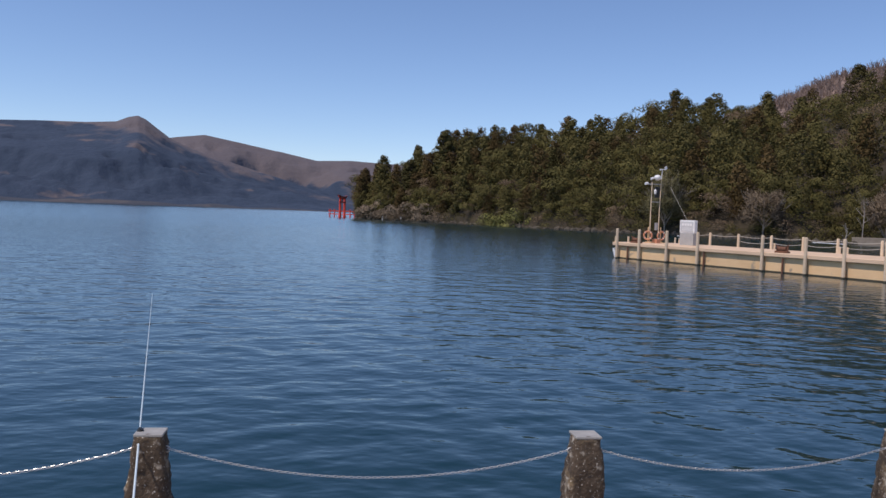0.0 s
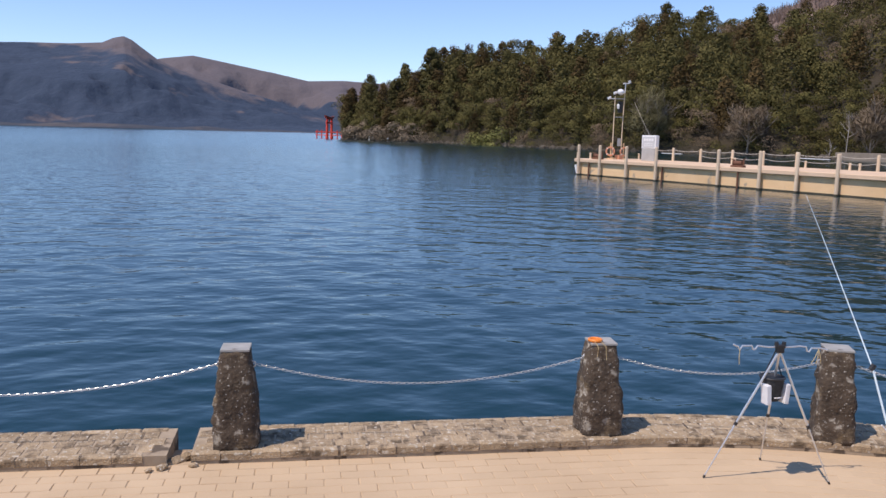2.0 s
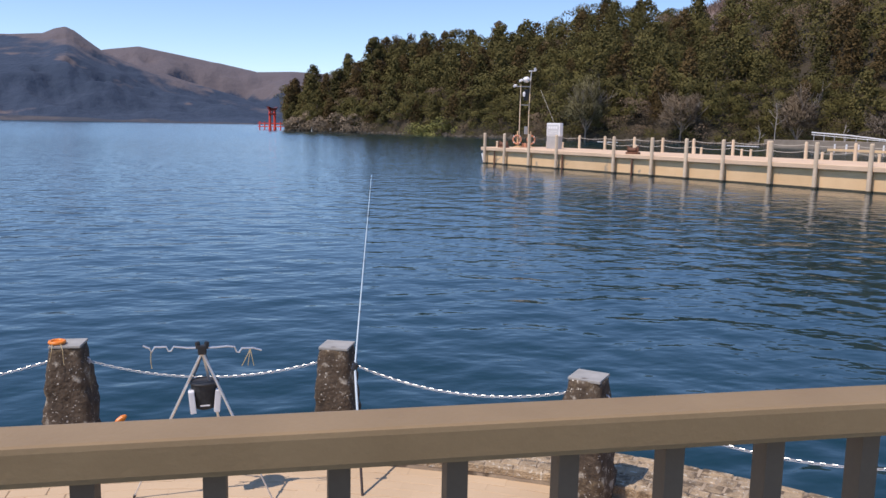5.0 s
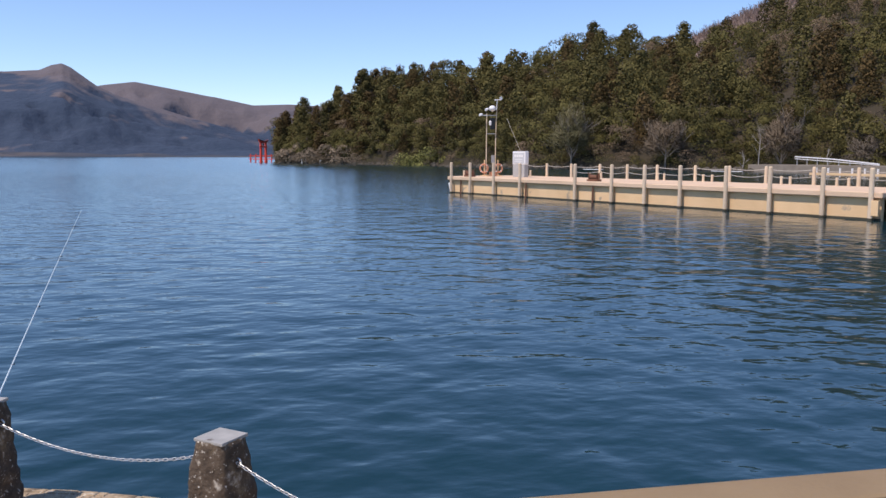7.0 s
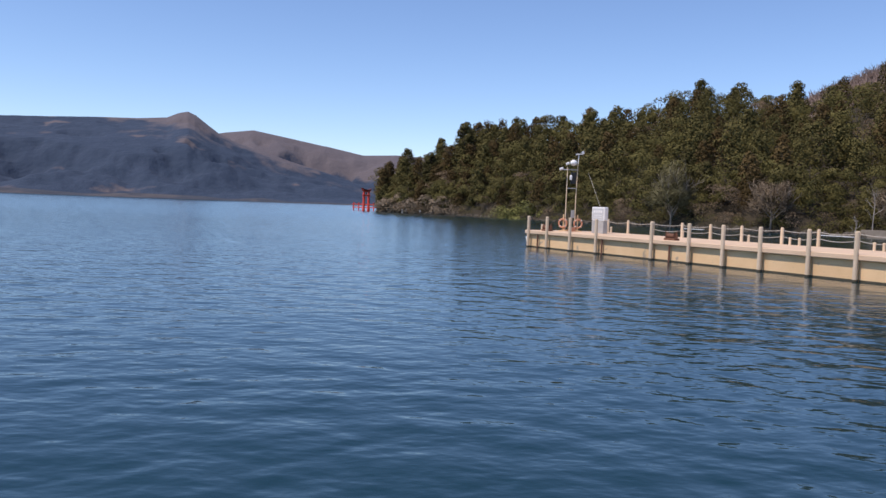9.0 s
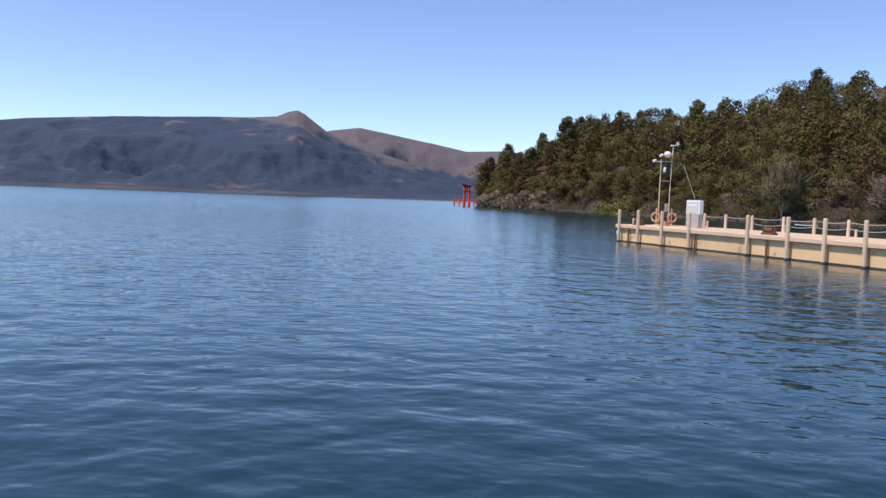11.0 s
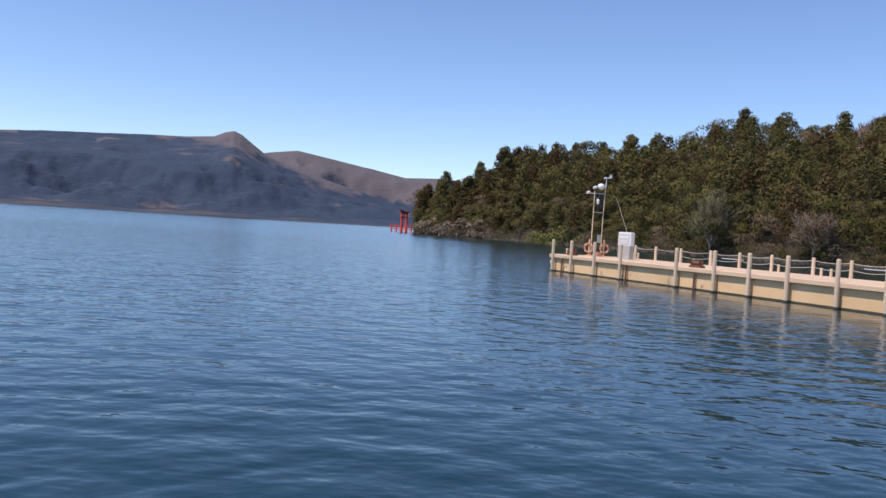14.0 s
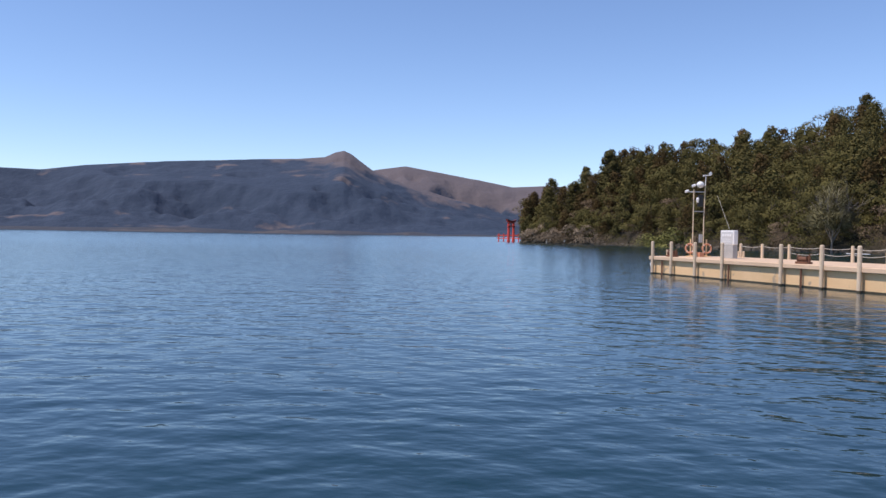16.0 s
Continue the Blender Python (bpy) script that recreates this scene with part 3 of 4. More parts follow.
def tree(name, label, height, crown_mesh, trunk_mat, trunk_r, deep=1, group="trees of the headland"):
    t = thing(name, label, "tree", group=group)
    bm = rod([(0, 0, -1.0), (0.1, 0, height * 0.4), (0, 0.1, height * 0.93)], [trunk_r, trunk_r * 0.7, trunk_r * 0.12], 7)
    for k in range(5):
        a = 2.4 * k
        limbs(bm, (0, 0, height * (0.25 + 0.12 * k)), (math.cos(a), math.sin(a), 0.6), height * 0.22 * (1.15 - 0.14 * k), trunk_r * 0.4, deep, 0.7)
    part("trunk", bm, trunk_mat, t)
    c = new("crown", crown_mesh)
    c.parent = t
    crowns[t.name] = crown_mesh
    return t


kinds = []

leaf_normals = []


def crown(name, made, mat):
    shape, normals = made
    leaf_normals.append(normals.astype(np.float32))
    return leafy(quads(name, shape, mat), normals)


for k in range(4):
    mesh = crown("cedar_crown", cedar_crown(13.5, 3.8 + 0.45 * k, 2600), cedar_leaf)
    kinds.append(tree("cedar_tree", "tall dark green cedar with a ragged pointed crown", 15, mesh, bark, 0.3))
for k in range(2):
    mesh = crown("cedar_crown", cedar_crown(13.5, 4.2, 2400), rust_cedar)
    kinds.append(tree("cedar_tree", "tall cedar with brownish winter needles", 15, mesh, bark, 0.3))
for k in range(3):
    mesh = crown("broadleaf_crown", lobed_crown(10, 5.3, 2500, 15, 0.0, 0.036), broad_leaf)
    kinds.append(tree("evergreen_tree", "rounded dark evergreen broadleaf tree", 10, mesh, bark, 0.26))
mesh = crown("bare_crown", lobed_crown(10, 5.0, 1700, 13, 0.1, 0.026), brown_brush)
kinds.append(tree("bare_tree", "leafless brown winter tree on the slope", 10, mesh, bark, 0.24))
first = [True] * len(kinds)
joined = {0: [], 1: [], 2: [], 3: []}
joined_normals = {0: [], 1: [], 2: [], 3: []}


def plant(k, az, r, scale):
    """One of the kinds, standing on the headland."""
    x, y = polar(az, r)
    m = pose(x, y, WATER + land_height(az, r) - 0.3, 0, 0, random.uniform(0, 360)) @ Matrix.Diagonal((scale, scale, scale * random.uniform(0.92, 1.1), 1))
    if first[k]:
        first[k] = False
        kinds[k].matrix_world = m
    else:
        c = copy_thing(kinds[k], Matrix())
        c.matrix_basis = m


arrays = []
for k, t in enumerate(kinds):
    me = crowns[t.name]
    co = np.empty(len(me.vertices) * 3, np.float32)
    me.vertices.foreach_get("co", co)
    arrays.append(co.reshape(-1, 4, 3))
for row in range(22):
    az = -0.9
    while az < 46:
        az += math.degrees(random.uniform(4.6, 7.0) / shore_at(az)) * (0.8 if row < 3 else 1.0)
        s = shore_at(az)
        back = s + 34 + 3.4 * max(0.0, az + 1)
        f = (row + random.uniform(0.1, 0.9)) / 22
        r = s + (1.5 if az < 29.5 else 12.5) + (back - s + 6) * f
        if random.random() < 0.12 and 2 < row:
            continue
        low = row < 4
        pick = random.choice((6, 7, 8, 6, 7, 4, 1)) if low else random.choice((0, 1, 2, 3, 4, 5, 6, 7, 8, 6, 7))
        if random.random() < (0.5 if az > 32.5 and row > 7 else 0.04):
            pick = 9
        scale = random.uniform(0.5, 0.85) if low else random.uniform(0.5, 1.05)
        if az < 4:
            scale *= 0.9
        if (row in (1, 3) or row >= 20) and az < 40:
            plant(pick, az, r, scale)
        else:
            a = random.uniform(0, 6.283)
            c, s2 = math.cos(a) * scale, math.sin(a) * scale
            turn = np.array([[c, -s2, 0], [s2, c, 0], [0, 0, scale * random.uniform(0.92, 1.1)]], np.float32)
            x, y = polar(az, r)
            some = rng.permutation(len(arrays[pick]))[:1250 if az < 40 else 450]
            q = arrays[pick][some]
            key = 0 if pick < 4 else 1 if pick < 6 else 2 if pick < 9 else 3
            joined_normals[key].append(leaf_normals[pick][some] @ turn.T)
            joined[key].append(q @ turn.T + np.array((x, y, WATER + land_height(az, r) - 0.3), np.float32))
# undergrowth between the trunks
for _ in range(1100):
    az = random.uniform(-0.4, 42)
    s = shore_at(az)
    r = s + 3 + random.random() * (38 + 3.4 * max(0.0, az + 1))
    pick = random.choice((6, 7, 8, 6, 7, 8, 9))
    a, scale = random.uniform(0, 6.283), random.uniform(0.3, 0.55)
    c, s2 = math.cos(a) * scale, math.sin(a) * scale
    turn = np.array([[c, -s2, 0], [s2, c, 0], [0, 0, scale * 0.8]], np.float32)
    some = rng.permutation(len(arrays[pick]))[:260]
    key = 2 if pick < 9 else 3
    joined_normals[key].append(leaf_normals[pick][some] @ turn.T)
    joined[key].append(arrays[pick][some] @ turn.T + np.array((*polar(az, r), WATER + land_height(az, r) - 0.5), np.float32))
for key, mat, label in ((0, cedar_leaf, "dense dark green cedar forest covering the headland"), (1, rust_cedar, "brownish winter cedars among the headland forest"), (2, broad_leaf, "evergreen broadleaf canopy among the headland forest"), (3, brown_brush, "leafless brown winter trees among the headland forest")):
    ob = new("forest", leafy(quads("forest", np.concatenate(joined[key]), mat), np.concatenate(joined_normals[key])))
    tagged(ob, label, "forest", kind="stuff")
for az, r, top in ((5.64, 292, 32.8), (7.01, 287, 32.2), (3.3, 300, 24.6)):
    plant(0, az, r, (top - land_height(az, r)) / 14.3)



# ---- plants of the shore ----
grey_bark = material("grey_bark", (0.13, 0.11, 0.09), (0.26, 0.23, 0.19), 1.5, 0.95, 0.4, 9)
def bare_tree(label, az, r, height, twig_mat, spread, count):
    t = thing("bare_tree", label, "tree", group="bare trees at the shore")
    x, y = polar(az, r)
    bm = rod([(0, 0, -0.6), (0.1, 0, height * 0.2), (0.2, 0.1, height * 0.35)], [0.22, 0.18, 0.15], 7)
    for k in range(7):
        a = 0.9 * k + random.uniform(0, 0.5)
        limbs(bm, (0.15, 0.05, height * random.uniform(0.15, 0.35)), (math.cos(a) * spread, math.sin(a) * spread, random.uniform(0.6, 1.1)), height * 0.36, 0.10, 2, 0.8)
    part("trunk", bm, grey_bark, t)
    shape, normals = twig_crown(height, height * 0.6 * spread, count * 3)
    c = new("crown", leafy(quads("bare_crown", shape, twig_mat), normals))
    c.parent = t
    t.matrix_world = pose(x, y, WATER + land_height(az, r), 0, 0, random.uniform(0, 360))
    return t


def bush(label, az, r, height, width, mat, count=700):
    shape, normals = lobed_crown(height, width, count, 8, -0.1, 0.06)
    b = new("bush", leafy(quads("bush", shape, mat), normals))
    x, y = polar(az, r)
    b.matrix_world = pose(x, y, WATER + land_height(az, r) - 0.3, 0, 0, random.uniform(0, 360))
    return tagged(b, label, "bush", group="bushes along the shore")


mauve_twig = material("mauve_brown_twigs", (0.145, 0.112, 0.074), (0.260, 0.205, 0.14), 0.6, 0.9, 0, 2, island=0.35)
green_twig = material("grey_green_twigs", (0.115, 0.110, 0.050), (0.205, 0.190, 0.095), 0.3, 0.9, 0, 2, island=0.4)
bare_tree("leafless grey-brown spreading tree at the water's edge", 26.4, 171, 11.2, mauve_twig, 0.84, 3200)
bare_tree("tall leafless grey-brown tree with pale twisted limbs", 33.5, 167, 13.5, mauve_twig, 0.54, 3200)
bare_tree("tall grey-green tree with thin winter foliage", 20.2, 179, 14.5, green_twig, 0.56, 4200)
bare_tree("small leafless brown tree above the quay wall", 38.2, 162, 6.5, grey_twig, 1.0, 1900)
for az, r, tall in ((31.3, 166, 5.0), (32.2, 165, 9.5), (36.2, 162, 5.5), (40.4, 156, 6.0)):
    x, y = polar(az, r)
    stem = thing("bare_tree", "thin pale leafless tree stem before the dark woods", "tree", (x, y, WATER + land_height(az, r) - 0.3), 40 * az, "pale stems behind the quay")
    bm = rod([(0, 0, -0.3), (0.2, 0.1, tall * 0.4), (-0.1, 0.1, tall * 0.75), (0.25, 0, tall)], [0.12, 0.10, 0.07, 0.03], 6)
    for k in range(4):
        limbs(bm, (0.05, 0.1, tall * (0.45 + 0.12 * k)), (math.cos(2.3 * k), math.sin(2.3 * k), 0.7), tall * 0.2, 0.05, 1, 0.8)
    part("trunk", bm, pale_bark, stem)
bush("yellow-green bush draping over the waterline", 10.3, 221, 5.6, 6.0, yellow_leaf, 1800)
bush("yellow-green bush at the waterline", 9.3, 229, 4.6, 5.4, yellow_leaf, 1500)
bush("low yellow-green bush at the waterline", 8.6, 236, 3.2, 4.4, yellow_leaf, 900)
for az, h, w in ((0.0, 3.0, 3.0), (0.4, 5.2, 4.2), (0.9, 7.0, 5.2), (1.6, 5.4, 5.2), (2.4, 3.6, 5.0), (3.2, 6.4, 5.4), (4.0, 6.8, 5.6), (4.8, 5.2, 4.6), (1.2, 2.4, 3.6), (2.9, 2.2, 3.6), (5.6, 3.0, 3.6)):
    bush("dry tan brushwood on the rocky shore", az, shore_at(az) + 1.2, h, w, tan_brush, 1100)
for k in range(62):
    az = 5.5 + k * 0.55 + random.uniform(-0.3, 0.3)
    bush("low olive shrub overhanging the water", az, shore_at(az) + random.uniform(0.6, 2.5), random.uniform(1.2, 3.2), random.uniform(1.8, 3.6), random.choice((broad_leaf, broad_leaf, broad_leaf, brown_brush, cedar_leaf)), 520)
for k in range(40):
    az = 29.5 + k * 0.33 + random.uniform(-0.15, 0.15)
    bush("dark evergreen shrub behind the quay", az, shore_at(az) + random.uniform(9, 17), random.uniform(2.0, 4.6), random.uniform(2.4, 4.2), random.choice((broad_leaf, broad_leaf, cedar_leaf)), 620)
bm = bmesh.new()
for k in range(150):
    az = -0.3 + 33 * k / 150 + random.uniform(-0.1, 0.1)
    x, y = polar(az, shore_at(az) - random.uniform(0.0, 1.2))
    size = random.uniform(0.4, 1.1)
    made = bmesh.ops.create_icosphere(bm, subdivisions=1, radius=size, matrix=Matrix.Translation((x, y, WATER + 0.05)))["verts"]
    for v in made:
        v.co += Vector((random.uniform(-0.25, 0.25), random.uniform(-0.25, 0.25), random.uniform(-0.25, 0.1))) * size
rocks = part("shore_rocks", bm, shore_stone, None)
tagged(rocks, "weathered rocks along the foot of the headland", "rocks", kind="stuff")
for az in (1.5, 1.75, 2.75):
    x, y = polar(az, shore_at(az) - 0.5)
    stake = part("shore_marker", rod([(0, 0, -0.4), (0, 0, 0.9), (0, 0, 1.0)], [0.26, 0.26, 0.18], 8), white_paint, None)
    stake.matrix_world = pose(x, y, WATER + 0.4)
    tagged(stake, "short white marker post on the rocky shore", "marker", group="shore markers")

# ---- torii in the lake ----
torii = thing("torii", "vermilion torii gate standing in the lake", "torii", (-6.9, 343, WATER), 72)
torii.matrix_world = torii.matrix_world @ Matrix.Scale(1.04, 4)
for sx in (-1, 1):
    x = 2.7 * sx
    part("pillar", rod([(x * 1.03, 0, -1), (x, 0, 7.6)], [0.52, 0.42], 14), vermilion, torii)
    part("pillar_base", rod([(x * 1.03, 0, -1), (x * 1.03, 0, 0.7)], 0.62, 14), vermilion, torii)
    for sy in (-1, 1):
        part("side_post", rod([(x * 1.03, 4.2 * sy, -1), (x, 4.1 * sy, 3.0)], [0.26, 0.22], 10), vermilion, torii)
        part("side_cap", box(0.6, 0.6, 0.14, x, 4.1 * sy, 3.0, 0.05), vermilion, torii)
    for z in (1.1, 2.3):
        part("side_beam", box(0.22, 9.6, 0.32, x, 0, z, 0.03), vermilion, torii)
part("tie_beam", box(8.0, 0.36, 0.6, 0, 0, 5.7, 0.04), vermilion, torii)
part("tablet", box(0.9, 0.2, 1.1, 0, 0, 6.3, 0.04), roof_black, torii)
for name, z, h, w, mat in (("lintel", 7.3, 0.5, 8.6, vermilion), ("top_lintel", 7.8, 0.42, 10.0, vermilion), ("roof", 8.2, 0.12, 10.4, roof_black)):
    bm = bmesh.new()
    rows = []
    for k in range(13):
        x = w * (k / 12 - 0.5)
        lift = 0.55 * abs(k / 6 - 1) ** 2.2
        d = 0.34 + (0.18 if mat is roof_black else 0.0)
        rows.append([bm.verts.new(p) for p in ((x, -d, z + lift), (x, d, z + lift), (x, d, z + h + lift), (x, -d, z + h + lift))])
    for a, b in zip(rows, rows[1:]):
        for k in range(4):
            bm.faces.new((a[k], b[k], b[(k + 1) % 4], a[(k + 1) % 4]))
    bm.faces.new(rows[0])
    bm.faces.new(rows[-1][::-1])
    bmesh.ops.recalc_face_normals(bm, faces=bm.faces)
    part(name, bm, mat, torii)

# ---- quay on the far right ----
QA, QB = Vector((*polar(31.0, 165.0), 0)), Vector((*polar(43.0, 137.0), 0))
QUAY = Matrix.Translation((QA.x, QA.y, 0)) @ Matrix.Rotation(math.atan2(QB.y - QA.y, QB.x - QA.x), 4, "Z")
quay = setting("quay_wall", box(46, 12, 3.2, 25.5, 6.0, -2.75, 0.05), old_wall, "weathered grey-brown stone quay wall", "wall")
quay.matrix_world = QUAY
guard = thing("guardrail", "white guardrail sloping down along the quay", "guardrail")
guard.matrix_world = QUAY @ pose(11.5, 2.0, 0.45)
DROP = 1.15
part("rail", rod([(0, 0, 1.4), (8, 0, 1.0), (17, 0, 1.4 - DROP)], 0.10, 8), white_paint, guard)
part("lower_rail", rod([(0, 0, 1.05), (17, 0, 0.1)], 0.06, 8), white_paint, guard)
for k in range(8):
    part("post", box(0.12, 0.12, 1.5 - 0.155 * k, 0.4 + 2.2 * k, 0.14, -0.05), grey_paint, guard)
low = thing("floating_walkway", "low pale floating walkway with small white posts", "walkway")
low.matrix_world = QUAY @ pose(11, -9, WATER, 0, 0, 1.5)
part("deck", box(22, 1.8, 0.4, 26, 0, -0.1, 0.03), concrete, low)
for k in range(10):
    part("post", box(0.2, 0.2, 0.75, 16 + 2.1 * k, -0.5, 0.3, 0.02), white_paint, low)
for x, y, turn, size in ((86.9, 154.5, 18, 7.6), (64.5, 161.8, -60, 5.0), (81.9, 140.0, -75, 7.5)):
    boom = part("floating_boom", box(size, 0.4, 0.2, 0, 0, -0.1, 0.05), white_paint, None)
    boom.matrix_world = pose(x, y, WATER, 0, 0, turn)
    tagged(boom, "thin white boom floating low on the water", "boom", group="floating booms")
lantern = thing("stone_lantern", "pale stone lantern standing above the quay", "lantern")
lantern.matrix_world = QUAY @ pose(34, 1.6, 0.45)
part("shaft", rod([(0, 0, -0.05), (0, 0, 0.2), (0, 0, 0.25), (0, 0, 1.2)], [0.5, 0.45, 0.25, 0.22], 8), post_cap, lantern)
part("light_box", box(0.6, 0.6, 0.5, 0, 0, 1.2, 0.04), post_cap, lantern)
part("cap", rod([(0, 0, 1.7), (0, 0, 1.82), (0, 0, 2.1), (0, 0, 2.3)], [0.75, 0.7, 0.2, 0.05], 8), post_cap, lantern)

# ---- pier ----
PIER = Matrix.Translation((14.80, 57.23, WATER)) @ Matrix.Rotation(math.atan2(-0.9143, 0.4051), 4, "Z")
FRONT_POSTS = (0.0, 2.2, 4.77, 7.44, 12.36, 15.23, 17.57, 19.89, 22.58, 24.92, 27.44, 29.52)
REAR_POSTS = (0.83, 3.0, 5.5, 8.2, 10.6, 13.03, 15.87, 18.2, 20.5, 23.24, 25.56, 28.0)
WIDE = 5.98
DECK = 1.15


def on_pier(ob, s, off, z, turn=0.0):
    """Lay a thing on the pier: s metres from its tip, off metres from its front row of posts, z above the water."""
    ob.matrix_world = PIER @ pose(s, off, z, 0, 0, turn)
    return ob


pier = thing("pier", "long weathered concrete pier standing in the lake", "pier")
pier.matrix_world = PIER
bm = bmesh.new()
outline = [(-0.85, 0.40), (-0.52, -0.12), (29.95, -0.12), (29.95, WIDE + 0.2), (-0.45, WIDE + 0.2), (-0.80, WIDE - 0.4)]
for z0, z1, inset in ((DECK - 0.24, DECK, 0.0),):
    a = [bm.verts.new((x, y, z0)) for x, y in outline]
    b = [bm.verts.new((x, y, z1)) for x, y in outline]
    bm.faces.new(a[::-1])
    bm.faces.new(b)
    for k in range(6):
        bm.faces.new((a[k], a[(k + 1) % 6], b[(k + 1) % 6], b[k]))
bmesh.ops.bevel(bm, geom=bm.edges[:], offset=0.03, segments=1, affect="EDGES")
part("deck", bm, deck_mat, pier)
edges = (-0.3,) + tuple(s for s in FRONT_POSTS[1:]) + (29.85,)
for a, b in zip(edges, edges[1:]):
    part("side_panel", box(b - a - 0.03, 0.2, 1.76, (a + b) / 2, 0.19, -0.86, 0.015), concrete, pier)
    part("waterline_growth", box(b - a - 0.04, 0.02, 0.26, (a + b) / 2, 0.083, -0.17, 0.004), algae, pier, "dark wet algae at the waterline")
part("back_panel", box(30.0, 0.2, 1.76, 14.9, WIDE - 0.1, -0.86), concrete, pier)
part("end_panel", box(0.2, WIDE - 0.2, 1.6, -0.36, WIDE / 2, -0.84, turn=Matrix.Rotation(radians(-21), 4, "Y")), white_paint, pier, "whitewashed sloping end panel")
for s in FRONT_POSTS:
    part("post", rod([(s, -0.16, -1.0), (s, -0.16, 2.08), (s, -0.16, 2.13)], [0.108, 0.098, 0.065], 10), post_concrete, pier)
    part("waterline_growth", rod([(s, -0.16, -0.2), (s, -0.16, 0.1)], 0.111, 10), algae, pier, "dark wet algae at the waterline")
for s in (0.98, 7.9, 13.7):
    part("fender_pile", rod([(s, -0.06, -1.0), (s, -0.05, DECK - 0.23)], [0.06, 0.055], 8), rust, pier)
for s in REAR_POSTS:
    part("post", rod([(s, WIDE, 1.0), (s, WIDE, 2.02), (s, WIDE, 2.07)], [0.098, 0.09, 0.06], 10), post_concrete, pier)
bm = box(0.3, 0.12, 0.62, 29.72, -0.18, 0.2, 0.02)
part("mooring_bracket", bm, concrete, pier)
gang = thing("gangway", "pale gangway leaving the pier over dark water", "gangway")
gang.matrix_world = PIER @ pose(1.65, 0, 0.07)
part("deck", box(14, 2.2, 0.16, 35.5, 1.4, 0.92, 0.02), deck_mat, gang)
part("float", rod([(29.0, 1.0, 0.12), (29.12, 1.0, 0.12), (42.6, 1.0, 0.12), (42.8, 1.0, 0.12)], [0.55, 0.72, 0.72, 0.55], 18), rubber, gang)
for k in range(6):
    part("rail_post", rod([(29.2 + 2.2 * k, 0.35, 1.05), (29.2 + 2.2 * k, 0.35, 2.0)], 0.035, 8), white_paint, gang)
for z in (1.3, 1.65, 1.98):
    part("hand_rail", rod([(28.8, 0.35, z), (42.3, 0.35, z)], 0.025, 8), white_paint, gang)
for z, drop, start in ((1.92, 0.09, 0), (1.58, 0.12, 2)):
    for a, b in zip(REAR_POSTS[start:], REAR_POSTS[start + 1:]):
        rope = part("rope", rod(sag((a, WIDE, z), (b, WIDE, z), drop, 9), 0.016, 6), rope_mat, None)
        rope.matrix_world = PIER
        tagged(rope, "weathered grey rope hanging between pier posts", "rope", group="pier ropes")
bollard = part("bollard", rod([(0, 0, 0), (0, 0, 0.34), (0, 0, 0.36), (0, 0, 0.42)], [0.075, 0.065, 0.085, 0.06], 10), post_concrete, None)
tagged(on_pier(bollard, 0.2, 5.4, DECK), "small pale concrete mooring bollard on the pier", "bollard", group="pier bollards")
for s, off in ((0.6, 5.4), (1.4, 5.4), (1.9, 5.4), (8.9, 5.4), (13.5, 5.5), (14.0, 5.5), (16.9, 5.4), (17.5, 5.4), (21.8, 5.4), (22.3, 5.4), (24.8, 5.4), (25.4, 5.4), (-0.6, 0.25), (-0.1, 1.0)):
    copy_thing(bollard, PIER @ pose(s, off, DECK))


def mooring_winch(s, off):
    w = thing("mooring_winch", "rusty brown iron mooring fitting on the pier", "winch", group="mooring fittings")
    part("base", box(0.75, 0.4, 0.12, 0, 0, 0, 0.02), rust, w)
    part("drum", rod([(-0.28, 0, 0.24), (-0.24, 0, 0.24), (0.24, 0, 0.24), (0.28, 0, 0.24)], [0.2, 0.13, 0.13, 0.2], 12), rust, w)
    part("horn", rod([(0.32, 0, 0.1), (0.33, 0, 0.45), (0.45, 0, 0.52)], [0.05, 0.045, 0.03], 8), rust, w)
    part("horn", rod([(-0.32, 0, 0.1), (-0.33, 0, 0.42), (-0.45, 0, 0.46)], [0.05, 0.045, 0.03], 8), rust, w)
    return on_pier(w, s, off, DECK, 8)


mooring_winch(1.2, 0.55)
mooring_winch(13.23, 0.5)

mast = thing("weather_mast", "twin-pole weather mast with cameras, dome and wind vane", "mast")
on_pier(mast, 0.42, 2.55, DECK, 78)
mast.matrix_world = mast.matrix_world @ Matrix.Diagonal((0.74, 1, 0.985, 1))
part("pole", rod([(0, 0, 0), (0, 0, 2.2), (0.02, 0, 4.5)], [0.045, 0.042, 0.04], 10), post_concrete, mast)
part("pole", rod([(0.97, 0, 0), (0.97, 0, 2.4), (1.05, 0, 4.75)], [0.042, 0.04, 0.036], 10), post_concrete, mast)
part("base_plate", box(1.5, 0.5, 0.1, 0.5, 0.0, 0, 0.02), concrete, mast)
part("brace", box(1.0, 0.05, 0.06, 0.5, 0.03, 3.0), grey_paint, mast)
part("brace", box(1.25, 0.05, 0.07, 0.5, 0.03, 4.3), grey_paint, mast)
part("control_panel", box(0.28, 0.16, 0.55, 0.75, 0.06, 0.95, 0.02), grey_paint, mast)
part("cable_tray", box(0.5, 0.1, 0.8, 0.72, 0.1, 3.35, 0.02), black_plastic, mast, "dark cable tray")
part("arm", box(0.75, 0.05, 0.05, -0.35, 0, 4.3), white_paint, mast)
for x, z in ((-0.62, 4.22), (0.0, 4.6)):
    part("camera", rod([(x - 0.17, -0.05, z + 0.1), (x + 0.05, -0.05, z + 0.16), (x + 0.15, -0.05, z + 0.18)], [0.09, 0.10, 0.06], 10), white_paint, mast)
